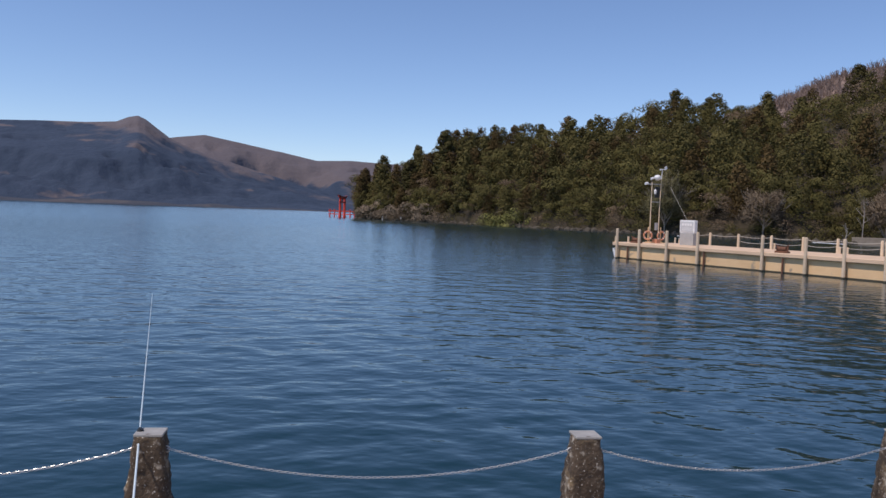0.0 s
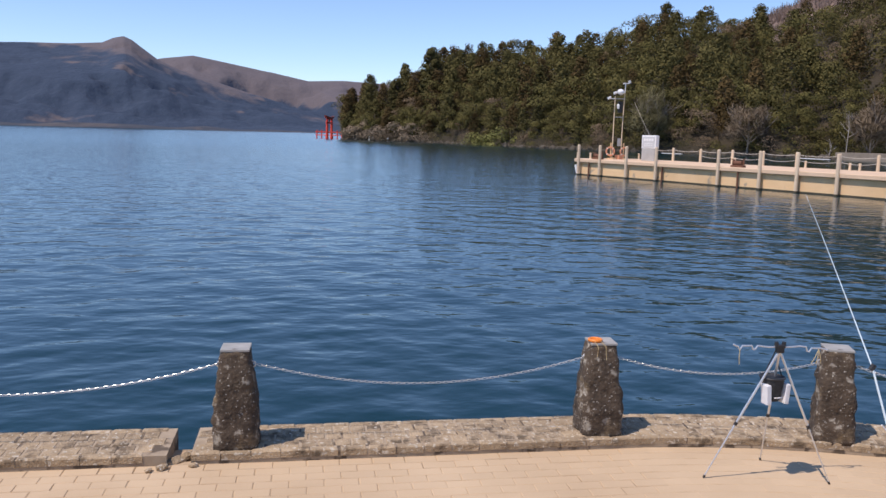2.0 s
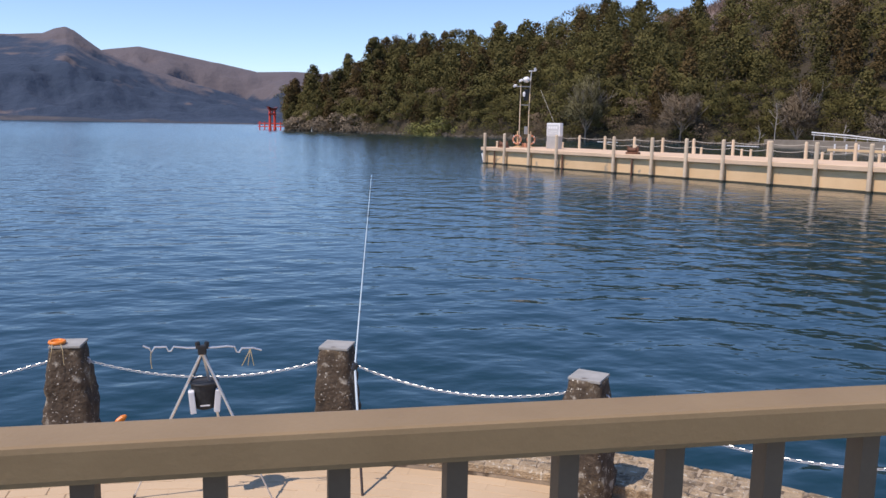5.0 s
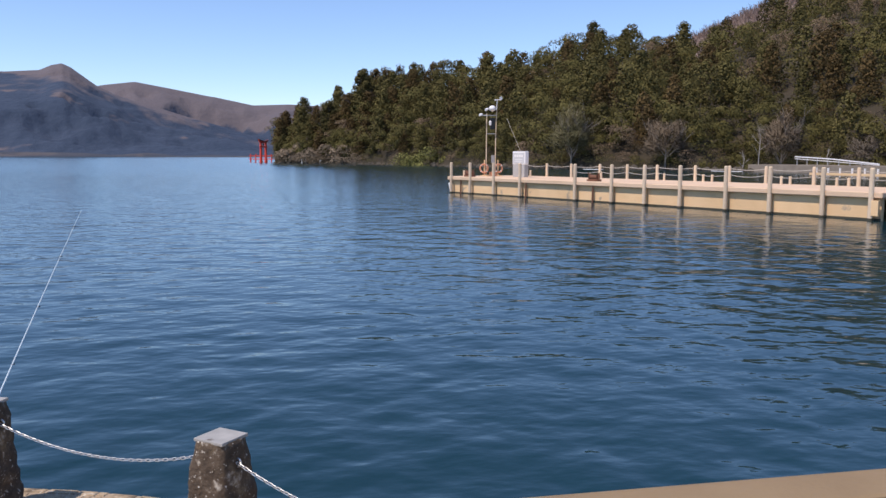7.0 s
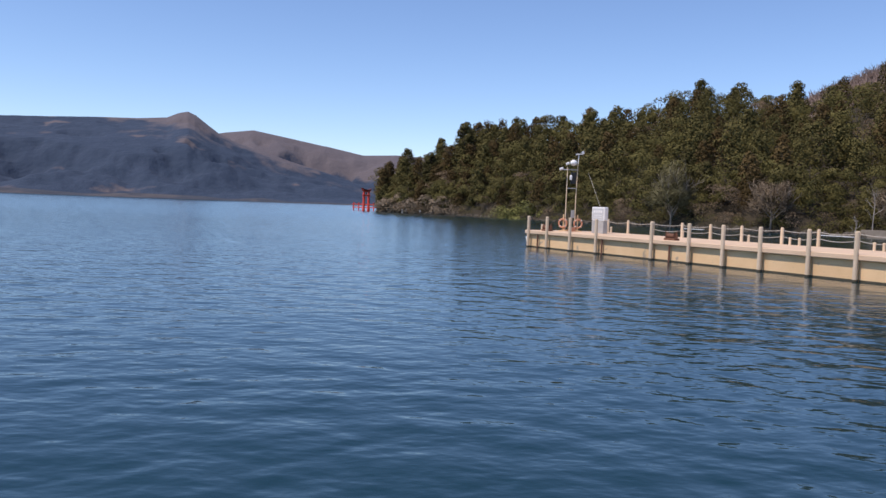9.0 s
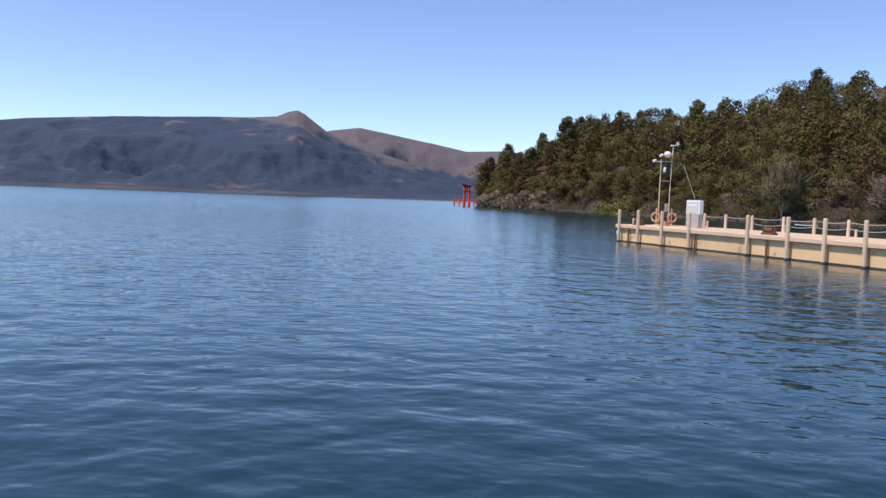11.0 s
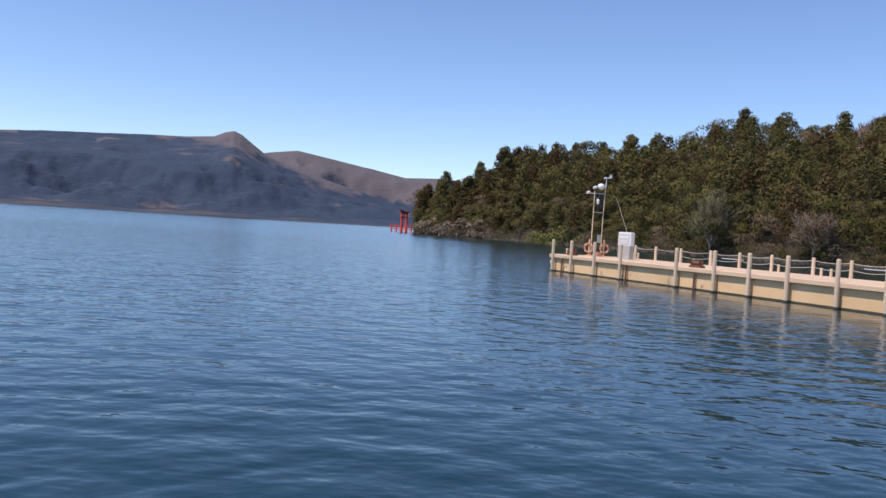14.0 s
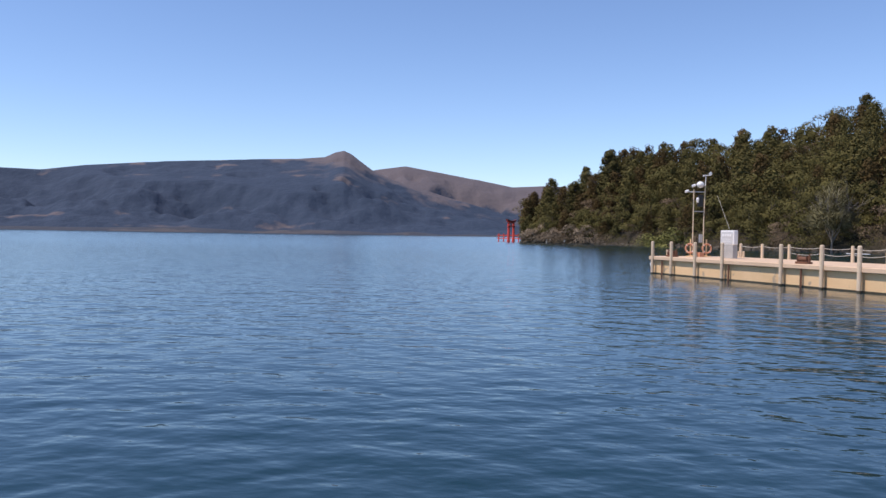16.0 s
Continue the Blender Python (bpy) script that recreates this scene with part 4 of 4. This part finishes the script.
part("camera", rod([(0.33, -0.1, 3.62), (0.33, -0.1, 3.86), (0.33, -0.1, 3.95)], [0.09, 0.125, 0.06], 12), white_paint, mast)
bm = bmesh.new()
bmesh.ops.create_uvsphere(bm, u_segments=18, v_segments=10, radius=0.27, matrix=Matrix.Translation((0.6, 0.0, 4.82)) @ Matrix.Diagonal((1.2, 1, 0.8, 1)))
part("dome", bm, white_paint, mast, "white radar dome", smooth=True)
part("vane_shaft", rod([(1.05, 0, 4.7), (1.1, 0, 5.45)], 0.035, 8), white_paint, mast)
part("vane", rod([(0.85, 0, 5.42), (1.1, 0, 5.45), (1.42, 0, 5.45)], [0.06, 0.03, 0.03], 8), white_paint, mast)
part("vane_tail", box(0.26, 0.03, 0.22, 1.5, 0, 5.45, turn=Matrix.Rotation(radians(-25), 4, "Y")), white_paint, mast)
wire = part("stay_wire", rod([(0.71, 4.16, 5.22), (3.02, 3.52, 2.89)], 0.010, 6), rope_mat, None)
wire.matrix_world = PIER
tagged(wire, "thin pale stay pole leaning above the cabinet", "pole")
for s, off, turn in ((0.5, 2.3, 32), (0.62, 3.5, 76)):
    stand = thing("life_ring", "faded orange life ring hanging on a small stand", "life ring", group="life rings on the pier")
    part("ring", torus(0.29, 0.06, 24, 8, pose(0, 0, 0.55, 90)), ring_orange, stand, smooth=True)
    for k in range(4):
        a = math.pi / 4 + k * math.pi / 2
        part("band", torus(0.064, 0.016, 12, 6, pose(0.29 * math.cos(a), 0, 0.55 + 0.29 * math.sin(a)) @ Matrix.Rotation(-a, 4, "Y")), white_paint, stand)
    part("stand", box(0.07, 0.07, 1.15, 0, 0.1, 0), concrete, stand)
    part("stand_foot", box(0.5, 0.4, 0.05, 0, 0.1, 0), concrete, stand)
    on_pier(stand, s, off, DECK, turn)
crate = part("box", box(0.45, 0.35, 0.3, 0, 0, 0, 0.02), ring_orange, None)
tagged(on_pier(crate, 0.75, 2.9, DECK), "weathered reddish crate at the foot of the mast", "crate")
pale_panel = material("pale_panel", (0.50, 0.50, 0.49), (0.60, 0.60, 0.58), 4, 0.5, 0.05, 60)
cab = thing("sign_cabinet", "white sign cabinet with a grey base on the pier", "sign cabinet")
on_pier(cab, 3.7, 2.98, DECK)
part("base", box(1.22, 0.34, 0.84, 0, 0, 0, 0.02), grey_paint, cab)
part("cabinet", box(1.34, 0.32, 0.90, 0, 0, 0.84, 0.07), white_paint, cab)
part("panel", box(1.14, 0.02, 0.72, 0, -0.165, 0.92, 0.004), pale_panel, cab, "pale grey notice panel")
for k in range(4):
    part("lettering", box(0.18, 0.01, 0.15, -0.36 + 0.24 * k, -0.18, 1.36), white_paint, cab)
for k in range(2):
    part("lettering", box(0.8, 0.01, 0.03, 0, -0.18, 1.05 + 0.12 * k), white_paint, cab)


# ---- lakeside posts and chains ----
POSTS = ((-9.0, 5.87), (-5.86, 6.0), (-2.66, 6.0), (0.03, 6.12), (1.80, 5.88), (3.27, 5.0), (4.66, 3.62))


def stone_post(i, x, y, turn):
    p = thing("stone_post", "dark lichen-spotted lava stone post with a cut flat top", "post", (x, y, KERB - 0.008), turn, "stone posts along the kerb")
    bm = bmesh.new()
    rows, sides = 24, 32
    rings = []
    for j in range(rows):
        f = j / (rows - 1)
        w = (0.148 if i == 4 else 0.158) * (1 - f) + 0.098 * f + 0.012 * math.sin(f * 3.1)
        ring = []
        for k in range(sides):
            a = 2 * math.pi * (k + 0.5) / sides
            c, s = math.cos(a), math.sin(a)
            r = w / max(abs(c), abs(s)) ** 0.88
            v = Vector((r * c, r * s, -0.07 if i == 5 and j == 0 else 0.708 * f))
            d = noise.fractal(v * 13 + Vector((i * 7.3, 0, 0)), 0.7, 2.0, 4) * 0.018 + noise.noise(v * 3.5 + Vector((0, i * 5.1, 0))) * 0.026
            ring.append(bm.verts.new(v + Vector((c, s, 0)) * d * (1 - 0.75 * f ** 6)))
        rings.append(ring)
    for a, b in zip(rings, rings[1:]):
        for k in range(sides):
            bm.faces.new((a[k], a[(k + 1) % sides], b[(k + 1) % sides], b[k]))
    bm.faces.new(rings[-1])
    bm.faces.new(rings[0][::-1])
    part("shaft", bm, post_stone, p, smooth=True)
    part("cut_top", box(0.2, 0.2, 0.018, 0, 0, 0.700, 0.006), post_cap, p, "smooth pale cut top")
    for side in (-1, 1):
        part("staple", torus(0.022, 0.006, 12, 6, pose(0.112 * side, 0, 0.588, 90, 0, 0)), galvanised, p)
    return p


for i, (x, y) in enumerate(POSTS):
    a, b = POSTS[max(i - 1, 0)], POSTS[min(i + 1, len(POSTS) - 1)]
    stone_post(i, x, y, math.degrees(math.atan2(b[1] - a[1], b[0] - a[0])))

bm = torus(0.0092, 0.0031, 10, 5)
for v in bm.verts:
    v.co.x += math.copysign(0.013, v.co.x)
link_mesh_data = bpy.data.meshes.new("chain_link")
bm.to_mesh(link_mesh_data)
bm.free()
link_mesh_data.materials.append(galvanised)
for i, (a, b) in enumerate(zip(POSTS, POSTS[1:])):
    va, vb = Vector((*a, KERB + 0.585)), Vector((*b, KERB + 0.585))
    way = (vb - va).normalized()
    va, vb = va + way * 0.118, vb - way * 0.118
    length = (vb - va).length
    chain = thing("chain", "galvanised steel chain sagging between stone posts", "chain", va, group="chains along the kerb")
    count = int(length / 0.029)
    line = sag((0, 0, 0), vb - va, 0.072 * length, count + 1)
    for k in range(count):
        ob = new("chain_link", link_mesh_data)
        ob.parent = chain
        d = line[k + 1] - line[k]
        ob.matrix_local = Matrix.Translation((line[k] + line[k + 1]) / 2) @ d.to_track_quat("X", "Z").to_matrix().to_4x4() @ pose(0, 0, 0, 90 * (k % 2) + 12) @ Matrix.Scale(d.length / 0.0382, 4)

# ---- fishing gear ----
winder = thing("line_winder", "round orange fishing line winder on a stone post", "line winder", (-0.03, 6.08, KERB + 0.712), 15)
part("rim", torus(0.045, 0.012, 24, 8, pose(0, 0, 0.012)), orange, winder, smooth=True)
part("plate", rod([(0, 0, 0), (0, 0, 0.012)], 0.045, 20), orange, winder)
part("loose_line", rod([(0.02, -0.05, 0.01), (0.03, -0.105, -0.02), (0.035, -0.115, -0.12)], 0.0022, 6), cord, winder, "tan cord hanging over the edge")
part("loose_line", rod([(-0.03, -0.05, 0.01), (-0.035, -0.105, -0.02), (-0.05, -0.118, -0.09)], 0.0022, 6), cord, winder, "tan cord hanging over the edge")
lure = thing("fishing_lure", "small orange and green lure lying on the kerb", "lure", (0.27, 6.445, KERB + 0.006), 20)
lure.matrix_world = lure.matrix_world @ Matrix.Scale(0.8, 4)
part("body", rod([(-0.045, 0, 0.016), (-0.02, 0, 0.03), (0.025, 0, 0.055), (0.055, 0, 0.075)], [0.012, 0.026, 0.030, 0.012], 10), orange, lure)
for dx, dy in ((-0.13, 0.03), (-0.15, 0.0), (-0.12, -0.03)):
    part("tail", rod([(-0.04, 0, 0.016), (-0.09, dy * 0.6, 0.012), (dx, dy, 0.008)], [0.006, 0.007, 0.003], 6), green_cord, lure)

tripod = thing("rod_tripod", "aluminium fishing rod tripod with a hanging bucket on the terrace", "tripod", (0.985, 5.33, TERRACE))
HEAD = Vector((0, -0.06, 0.92))
for foot in ((-0.43, 0.03, 0), (0.40, -0.13, 0), (0.13, 0.31, 0)):
    foot = Vector(foot)
    knee = foot.lerp(HEAD, 0.45)
    leg = part("leg", rod([foot.lerp(HEAD, 0.40), HEAD], [0.008, 0.008], 8), alu, tripod)
    part("lower_leg", rod([foot, knee], [0.0052, 0.0056], 8), alu, leg)
    part("lock", rod([foot.lerp(HEAD, 0.42), foot.lerp(HEAD, 0.445)], 0.012, 8), black_plastic, leg)
    part("foot_tip", rod([foot, foot.lerp(HEAD, 0.02)], [0.006, 0.009], 8), black_plastic, leg)
part("head", box(0.048, 0.04, 0.055, 0, -0.06, 0.905, 0.008), black_plastic, tripod)
for sx in (-1, 1):
    part("clamp", rod([(0.022 * sx, -0.06, 0.94), (0.028 * sx, -0.06, 0.98)], [0.016, 0.013], 8), black_plastic, tripod)
bar = [(-0.33, 0.965), (-0.31, 0.955), (-0.295, 0.95), (-0.285, 0.925), (-0.265, 0.955), (-0.2, 0.955), (-0.19, 0.93), (-0.175, 0.93), (-0.16, 0.955), (-0.08, 0.945), (0.08, 0.945), (0.14, 0.95), (0.185, 0.945), (0.195, 0.915), (0.21, 0.91), (0.225, 0.935), (0.29, 0.935), (0.34, 0.92)]
part("rod_bar", rod([(x, -0.06, z) for x, z in bar], 0.0055, 8), alu, tripod)
part("cord", rod([(-0.285, -0.067, 0.93), (-0.288, -0.07, 0.88), (-0.283, -0.07, 0.83)], 0.0026, 6), cord, tripod, "tan cord knotted on the bar")
for dx in (-0.05, -0.015, 0.02):
    part("cord", rod([(0.275, -0.067, 0.93), (0.275 + dx * 0.6, -0.075, 0.87), (0.275 + dx, -0.07, 0.83)], 0.0026, 6), cord, tripod, "tan cord knotted on the bar")
bucket = thing("bucket", "black mesh fishing bucket with white side flaps", "bucket", (0.985, 5.335, -0.06), 8)
part("body", rod([(0, 0, 0), (0, 0, 0.015), (0, 0, 0.12), (0, 0, 0.16)], [0.052, 0.058, 0.076, 0.08], 16), dark_mesh, bucket)
part("rim", torus(0.08, 0.007, 24, 6, pose(0, 0, 0.16)), black_plastic, bucket)
for sx in (-1, 1):
    part("side_flap", box(0.034, 0.07, 0.135, 0.072 * sx, -0.045, -0.012, 0.006, turn=Matrix.Rotation(radians(5 * sx), 4, "Y")), white_cloth, bucket, "white vinyl flap")
    part("strap", rod([(0.075 * sx, 0, 0.16), (0.035 * sx, 0, 0.25), (0, -0.02, 0.36)], 0.004, 6), black_plastic, bucket)
part("label_strip", box(0.055, 0.006, 0.007, 0, -0.074, 0.03), white_cloth, bucket)


def fishing_rod(label, foot, grip_end, tip, bow):
    r = thing("fishing_rod", label, "fishing rod", group="rods propped against the posts")
    foot, grip_end, tip = Vector(foot), Vector(grip_end), Vector(tip)
    part("butt", rod([foot, foot.lerp(grip_end, 0.45)], [0.0085, 0.0085], 8), rod_grip, r)
    part("grip", rod([foot.lerp(grip_end, 0.45), grip_end], [0.008, 0.0072], 8), rod_blank, r)
    pts = [grip_end.lerp(tip, k / 12) + Vector((0, 0, bow * math.sin(math.pi * k / 12))) for k in range(13)]
    part("blank", rod(pts, [0.0056 - 0.0046 * k / 12 for k in range(13)], 7), rod_blank, r)
    for k in (3, 6, 9, 11):
        part("line_guide", torus(0.012, 0.002, 10, 5, Matrix.Translation(pts[k] + Vector((0, -0.008, -0.012)))), black_plastic, r)
    reel = part("reel", box(0.03, 0.03, 0.032, *foot.lerp(grip_end, 0.42), 0.010), alu, r, "small silver reel")
    part("handle", rod([foot.lerp(grip_end, 0.42) + Vector((-0.03, -0.01, 0.02)), foot.lerp(grip_end, 0.42) + Vector((-0.07, -0.01, 0.06))], 0.006, 6), white_cloth, reel)
    part("clip", rod([grip_end - Vector((0.012, 0, 0.02)), grip_end + Vector((0.012, 0, 0.02))], 0.02, 8), black_plastic, r)
    return r


fishing_rod("pale blue fishing rod leaning out over the lake", (1.92, 5.2, TERRACE), (1.90, 5.6, 0.08), (2.134, 7.055, 1.237), 0.01)
fishing_rod("slim white fishing rod leaning beside a stone post", (-5.707, 4.705, TERRACE), (-5.937, 6.0, 0.158), (-6.186, 7.403, 1.0), 0.0)

# ---- granite pillars and railing ----
PILLARS = ((0.592, 1.19), (5.107, 1.408))
SPAN = math.hypot(PILLARS[1][1] - PILLARS[0][1], PILLARS[1][0] - PILLARS[0][0])


def pillar(x, y, turn):
    p = thing("granite_pillar", "square hammered granite fence pillar with a pale top", "pillar", (x, y, 0), turn, "granite pillars of the railing")
    bm = bmesh.new()
    n, half, top = 64, 0.1015, 1.3875
    levels = [-0.05, 0.2, 0.45, 0.7] + [0.98 + 0.4075 * k / 126 for k in range(127)]
    for axis, sign in ((0, -1), (0, 1), (1, -1), (1, 1)):
        grid = []
        for z in levels:
            row = []
            for k in range(n):
                u = (half - 0.0025) * (2 * k / (n - 1) - 1)
                v = Vector((sign * half, u, z) if axis == 0 else (u, sign * half, z))
                edge = max(0.0, min(1.0, (half - 0.0025 - abs(u)) / 0.008, (top - z) / 0.006))
                d = (noise.noise(v * 290 + Vector((x, 0, 0))) * 0.0015 + noise.noise(v * 60) * 0.0008) * edge
                away = Vector((sign, 0, 0) if axis == 0 else (0, sign, 0))
                row.append(bm.verts.new(v + away * (d - 0.0025 * (1 - edge))))
            grid.append(row)
        for a, b in zip(grid, grid[1:]):
            for k in range(n - 1):
                bm.faces.new((a[k], a[k + 1], b[k + 1], b[k]))
    bmesh.ops.remove_doubles(bm, verts=bm.verts, dist=0.0009)
    bmesh.ops.recalc_face_normals(bm, faces=bm.faces)
    part("shaft", bm, granite, p, smooth=True)
    bm = bmesh.new()
    n, grid = 48, []
    for j in range(n):
        row = []
        for k in range(n):
            u, w = 2 * k / (n - 1) - 1, 2 * j / (n - 1) - 1
            rim = max(abs(u), abs(w))
            v = Vector((u * 0.1005, w * 0.1005, 0))
            chip = noise.noise(v * 75 + Vector((x, 3, 0))) * 0.0022 + noise.noise(v * 200) * 0.0009
            z = 1.3935 + noise.noise(v * 120) * 0.0005
            worn = 1.0 + (0.001 + chip * 4) * (rim > 0.999)
            if rim > 0.999:
                z -= 0.0012 + abs(chip)
            row.append(bm.verts.new((v.x * worn, v.y * worn, z)))
        grid.append(row)
    for a, b in zip(grid, grid[1:]):
        for k in range(n - 1):
            bm.faces.new((a[k], a[k + 1], b[k + 1], b[k]))
    skirt = bmesh.ops.extrude_edge_only(bm, edges=[e for e in bm.edges if e.is_boundary])["geom"]
    bmesh.ops.translate(bm, verts=[v for v in skirt if isinstance(v, bmesh.types.BMVert)], vec=(0, 0, -0.0028))
    bmesh.ops.recalc_face_normals(bm, faces=bm.faces)
    part("top", bm, granite_top, p, "worn pale granite top with chipped edges")
    return p


for (x, y), turn in zip(PILLARS, (6.0, 4.1)):
    pillar(x, y, turn)
RAIL = math.degrees(math.atan2(0.0178, 1.0))
rail = thing("railing", "brown painted metal railing between granite pillars", "railing", (0.592, 1.188, 0.006), RAIL)
part("top_rail", box(SPAN - 0.2, 0.065, 0.041, SPAN / 2, 0.023, 1.279, 0.0065), rail_paint, rail)
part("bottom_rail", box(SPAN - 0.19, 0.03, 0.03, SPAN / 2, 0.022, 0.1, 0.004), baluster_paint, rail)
k = 0
while 0.222 + 0.1255 * k < SPAN - 0.13:
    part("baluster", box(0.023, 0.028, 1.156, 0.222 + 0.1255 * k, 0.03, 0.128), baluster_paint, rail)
    k += 1
for s in (0.265, 0.585):
    tie = thing("green_tie", "thin green cord tied round the brown top rail", "cord", (0, 0, 0), 0, "green cords on the railing")
    tie.matrix_world = rail.matrix_world.copy()
    loop = [(s + 0.018, 0.0567, 1.3215), (s + 0.027, 0.02, 1.3218), (s + 0.035, -0.0095, 1.3205), (s + 0.034, -0.0112, 1.31), (s + 0.028, -0.0112, 1.279), (s + 0.01, 0.02, 1.2775), (s + 0.012, 0.0567, 1.279), (s + 0.018, 0.0567, 1.3215)]
    part("loop", rod(loop, 0.0011, 6), green_cord, tie)

# ---- drainage gap ----
sill = setting("drain_sill", strip(GAP[0] - 0.01, GAP[1] + 0.01, -0.255, 0.1, -1.6, TERRACE - 0.035), sand, "sandy sill of the drainage gap in the kerb", "drain")
for s, off, size, turn in ((-3.37, -0.2, 0.07, 20), (-3.31, -0.08, 0.06, 75), (-3.44, -0.34, 0.045, 40), (-3.24, -0.31, 0.035, 10), (-3.35, -0.12, 0.05, 130), (-3.52, -0.37, 0.03, 60)):
    x, y, heading = kerb_point(s, off)
    bm = bmesh.new()
    made = bmesh.ops.create_icosphere(bm, subdivisions=1, radius=size)["verts"]
    for v in made:
        v.co = Vector((v.co.x * 1.2, v.co.y * 0.8, v.co.z * 0.55)) * random.uniform(0.8, 1.15)
    stone = part("loose_stone", bm, sett_stone, None)
    stone.matrix_world = pose(x, y, (TERRACE - 0.035 if off > -0.26 else TERRACE) + size * 0.42, 0, 0, turn)
    tagged(stone, "broken brown stone lying by the drainage gap", "stone", group="loose stones by the gap")

# ---- setts of the kerb and pavers of the terrace ----
def block_mesh(name, sx, sy, sz, mat, chamfer):
    bm = bmesh.new()
    a = [bm.verts.new((x * sx / 2, y * sy / 2, 0)) for x, y in ((-1, -1), (1, -1), (1, 1), (-1, 1))]
    b = [bm.verts.new((x * sx / 2, y * sy / 2, sz - chamfer)) for x, y in ((-1, -1), (1, -1), (1, 1), (-1, 1))]
    c = [bm.verts.new((x * (sx / 2 - chamfer), y * (sy / 2 - chamfer), sz)) for x, y in ((-1, -1), (1, -1), (1, 1), (-1, 1))]
    for p, q in ((a, b), (b, c)):
        for k in range(4):
            bm.faces.new((p[k], p[(k + 1) % 4], q[(k + 1) % 4], q[k]))
    bm.faces.new(c)
    me = bpy.data.meshes.new(name)
    bm.to_mesh(me)
    bm.free()
    me.materials.append(mat)
    return me


def lay(name, meshes, owner, rows, s0, s1, pitch, z, first, rest_label, jitter, stagger=True, sink=0.0):
    """Blocks in courses along the kerb: objects of their own where the walk passes nearest, joined beyond."""
    far_verts, far_faces = [], []
    for r, offset in enumerate(rows):
        s = s0 + (pitch / 2 if stagger and r % 2 else 0)
        while s < s1:
            x, y, heading = kerb_point(s, offset)
            m = Matrix.Translation((x, y, z - sink * r + random.uniform(-jitter, jitter))) @ Matrix.Rotation(heading + random.uniform(-0.02, 0.02), 4, "Z") @ pose(0, 0, 0, random.uniform(-0.5, 0.5), random.uniform(-0.5, 0.5))
            s += pitch
            me = random.choice(meshes)
            if first[0] < s < first[1] and r < first[2]:
                ob = new(name, me)
                ob.parent = owner
                ob.matrix_local = m
            else:
                base = len(far_verts)
                far_verts += [m @ v.co for v in me.vertices]
                far_faces += [[base + i for i in f.vertices] for f in me.polygons]
    if far_verts:
        ob = link_mesh(name + "s", far_verts, far_faces, meshes[0].materials[0])
        ob.parent = owner
        tagged(ob, rest_label, kind="stuff")


setts = [block_mesh("sett", 0.109 + 0.003 * k, 0.124, 0.05, sett_stone, 0.007) for k in range(3)]
edgings = [block_mesh("edging", 0.184 + 0.007 * k, 0.066, 0.052, sett_stone, 0.008) for k in range(3)]
MIDDLE, RIMS = (-0.132, 0.0, 0.132), (-0.236, 0.236)
lay("sett", setts, kerb, MIDDLE, GAP[1] + 0.07, END, 0.122, KERB - 0.045, (-3.3, 5.2, 3), "worn setts of the kerb", 0.0026)
lay("edging", edgings, kerb, RIMS, GAP[1] + 0.1, END, 0.203, KERB - 0.045, (-3.3, 5.2, 2), "worn edging stones of the kerb", 0.003)
lay("sett", setts, kerb_far, MIDDLE, -12, GAP[0] - 0.05, 0.122, KERB - 0.045, (-8.0, -3.3, 2), "worn setts of the kerb", 0.0026)
lay("edging", edgings, kerb_far, RIMS, -12, GAP[0] - 0.08, 0.203, KERB - 0.045, (-8.0, -3.3, 2), "worn edging stones of the kerb", 0.003)
pavers = [block_mesh("paver", 0.2215 + 0.002 * k, 0.106, 0.03, paving, 0.004) for k in range(3)]
lay("paver", pavers, terrace, [-0.325 - 0.111 * k for k in range(35)], -9, 8.2, 0.229, TERRACE - 0.029, (-3.6, 3.6, 9), "sand-dusted pale pavers of the terrace", 0.0014, sink=0.0004)
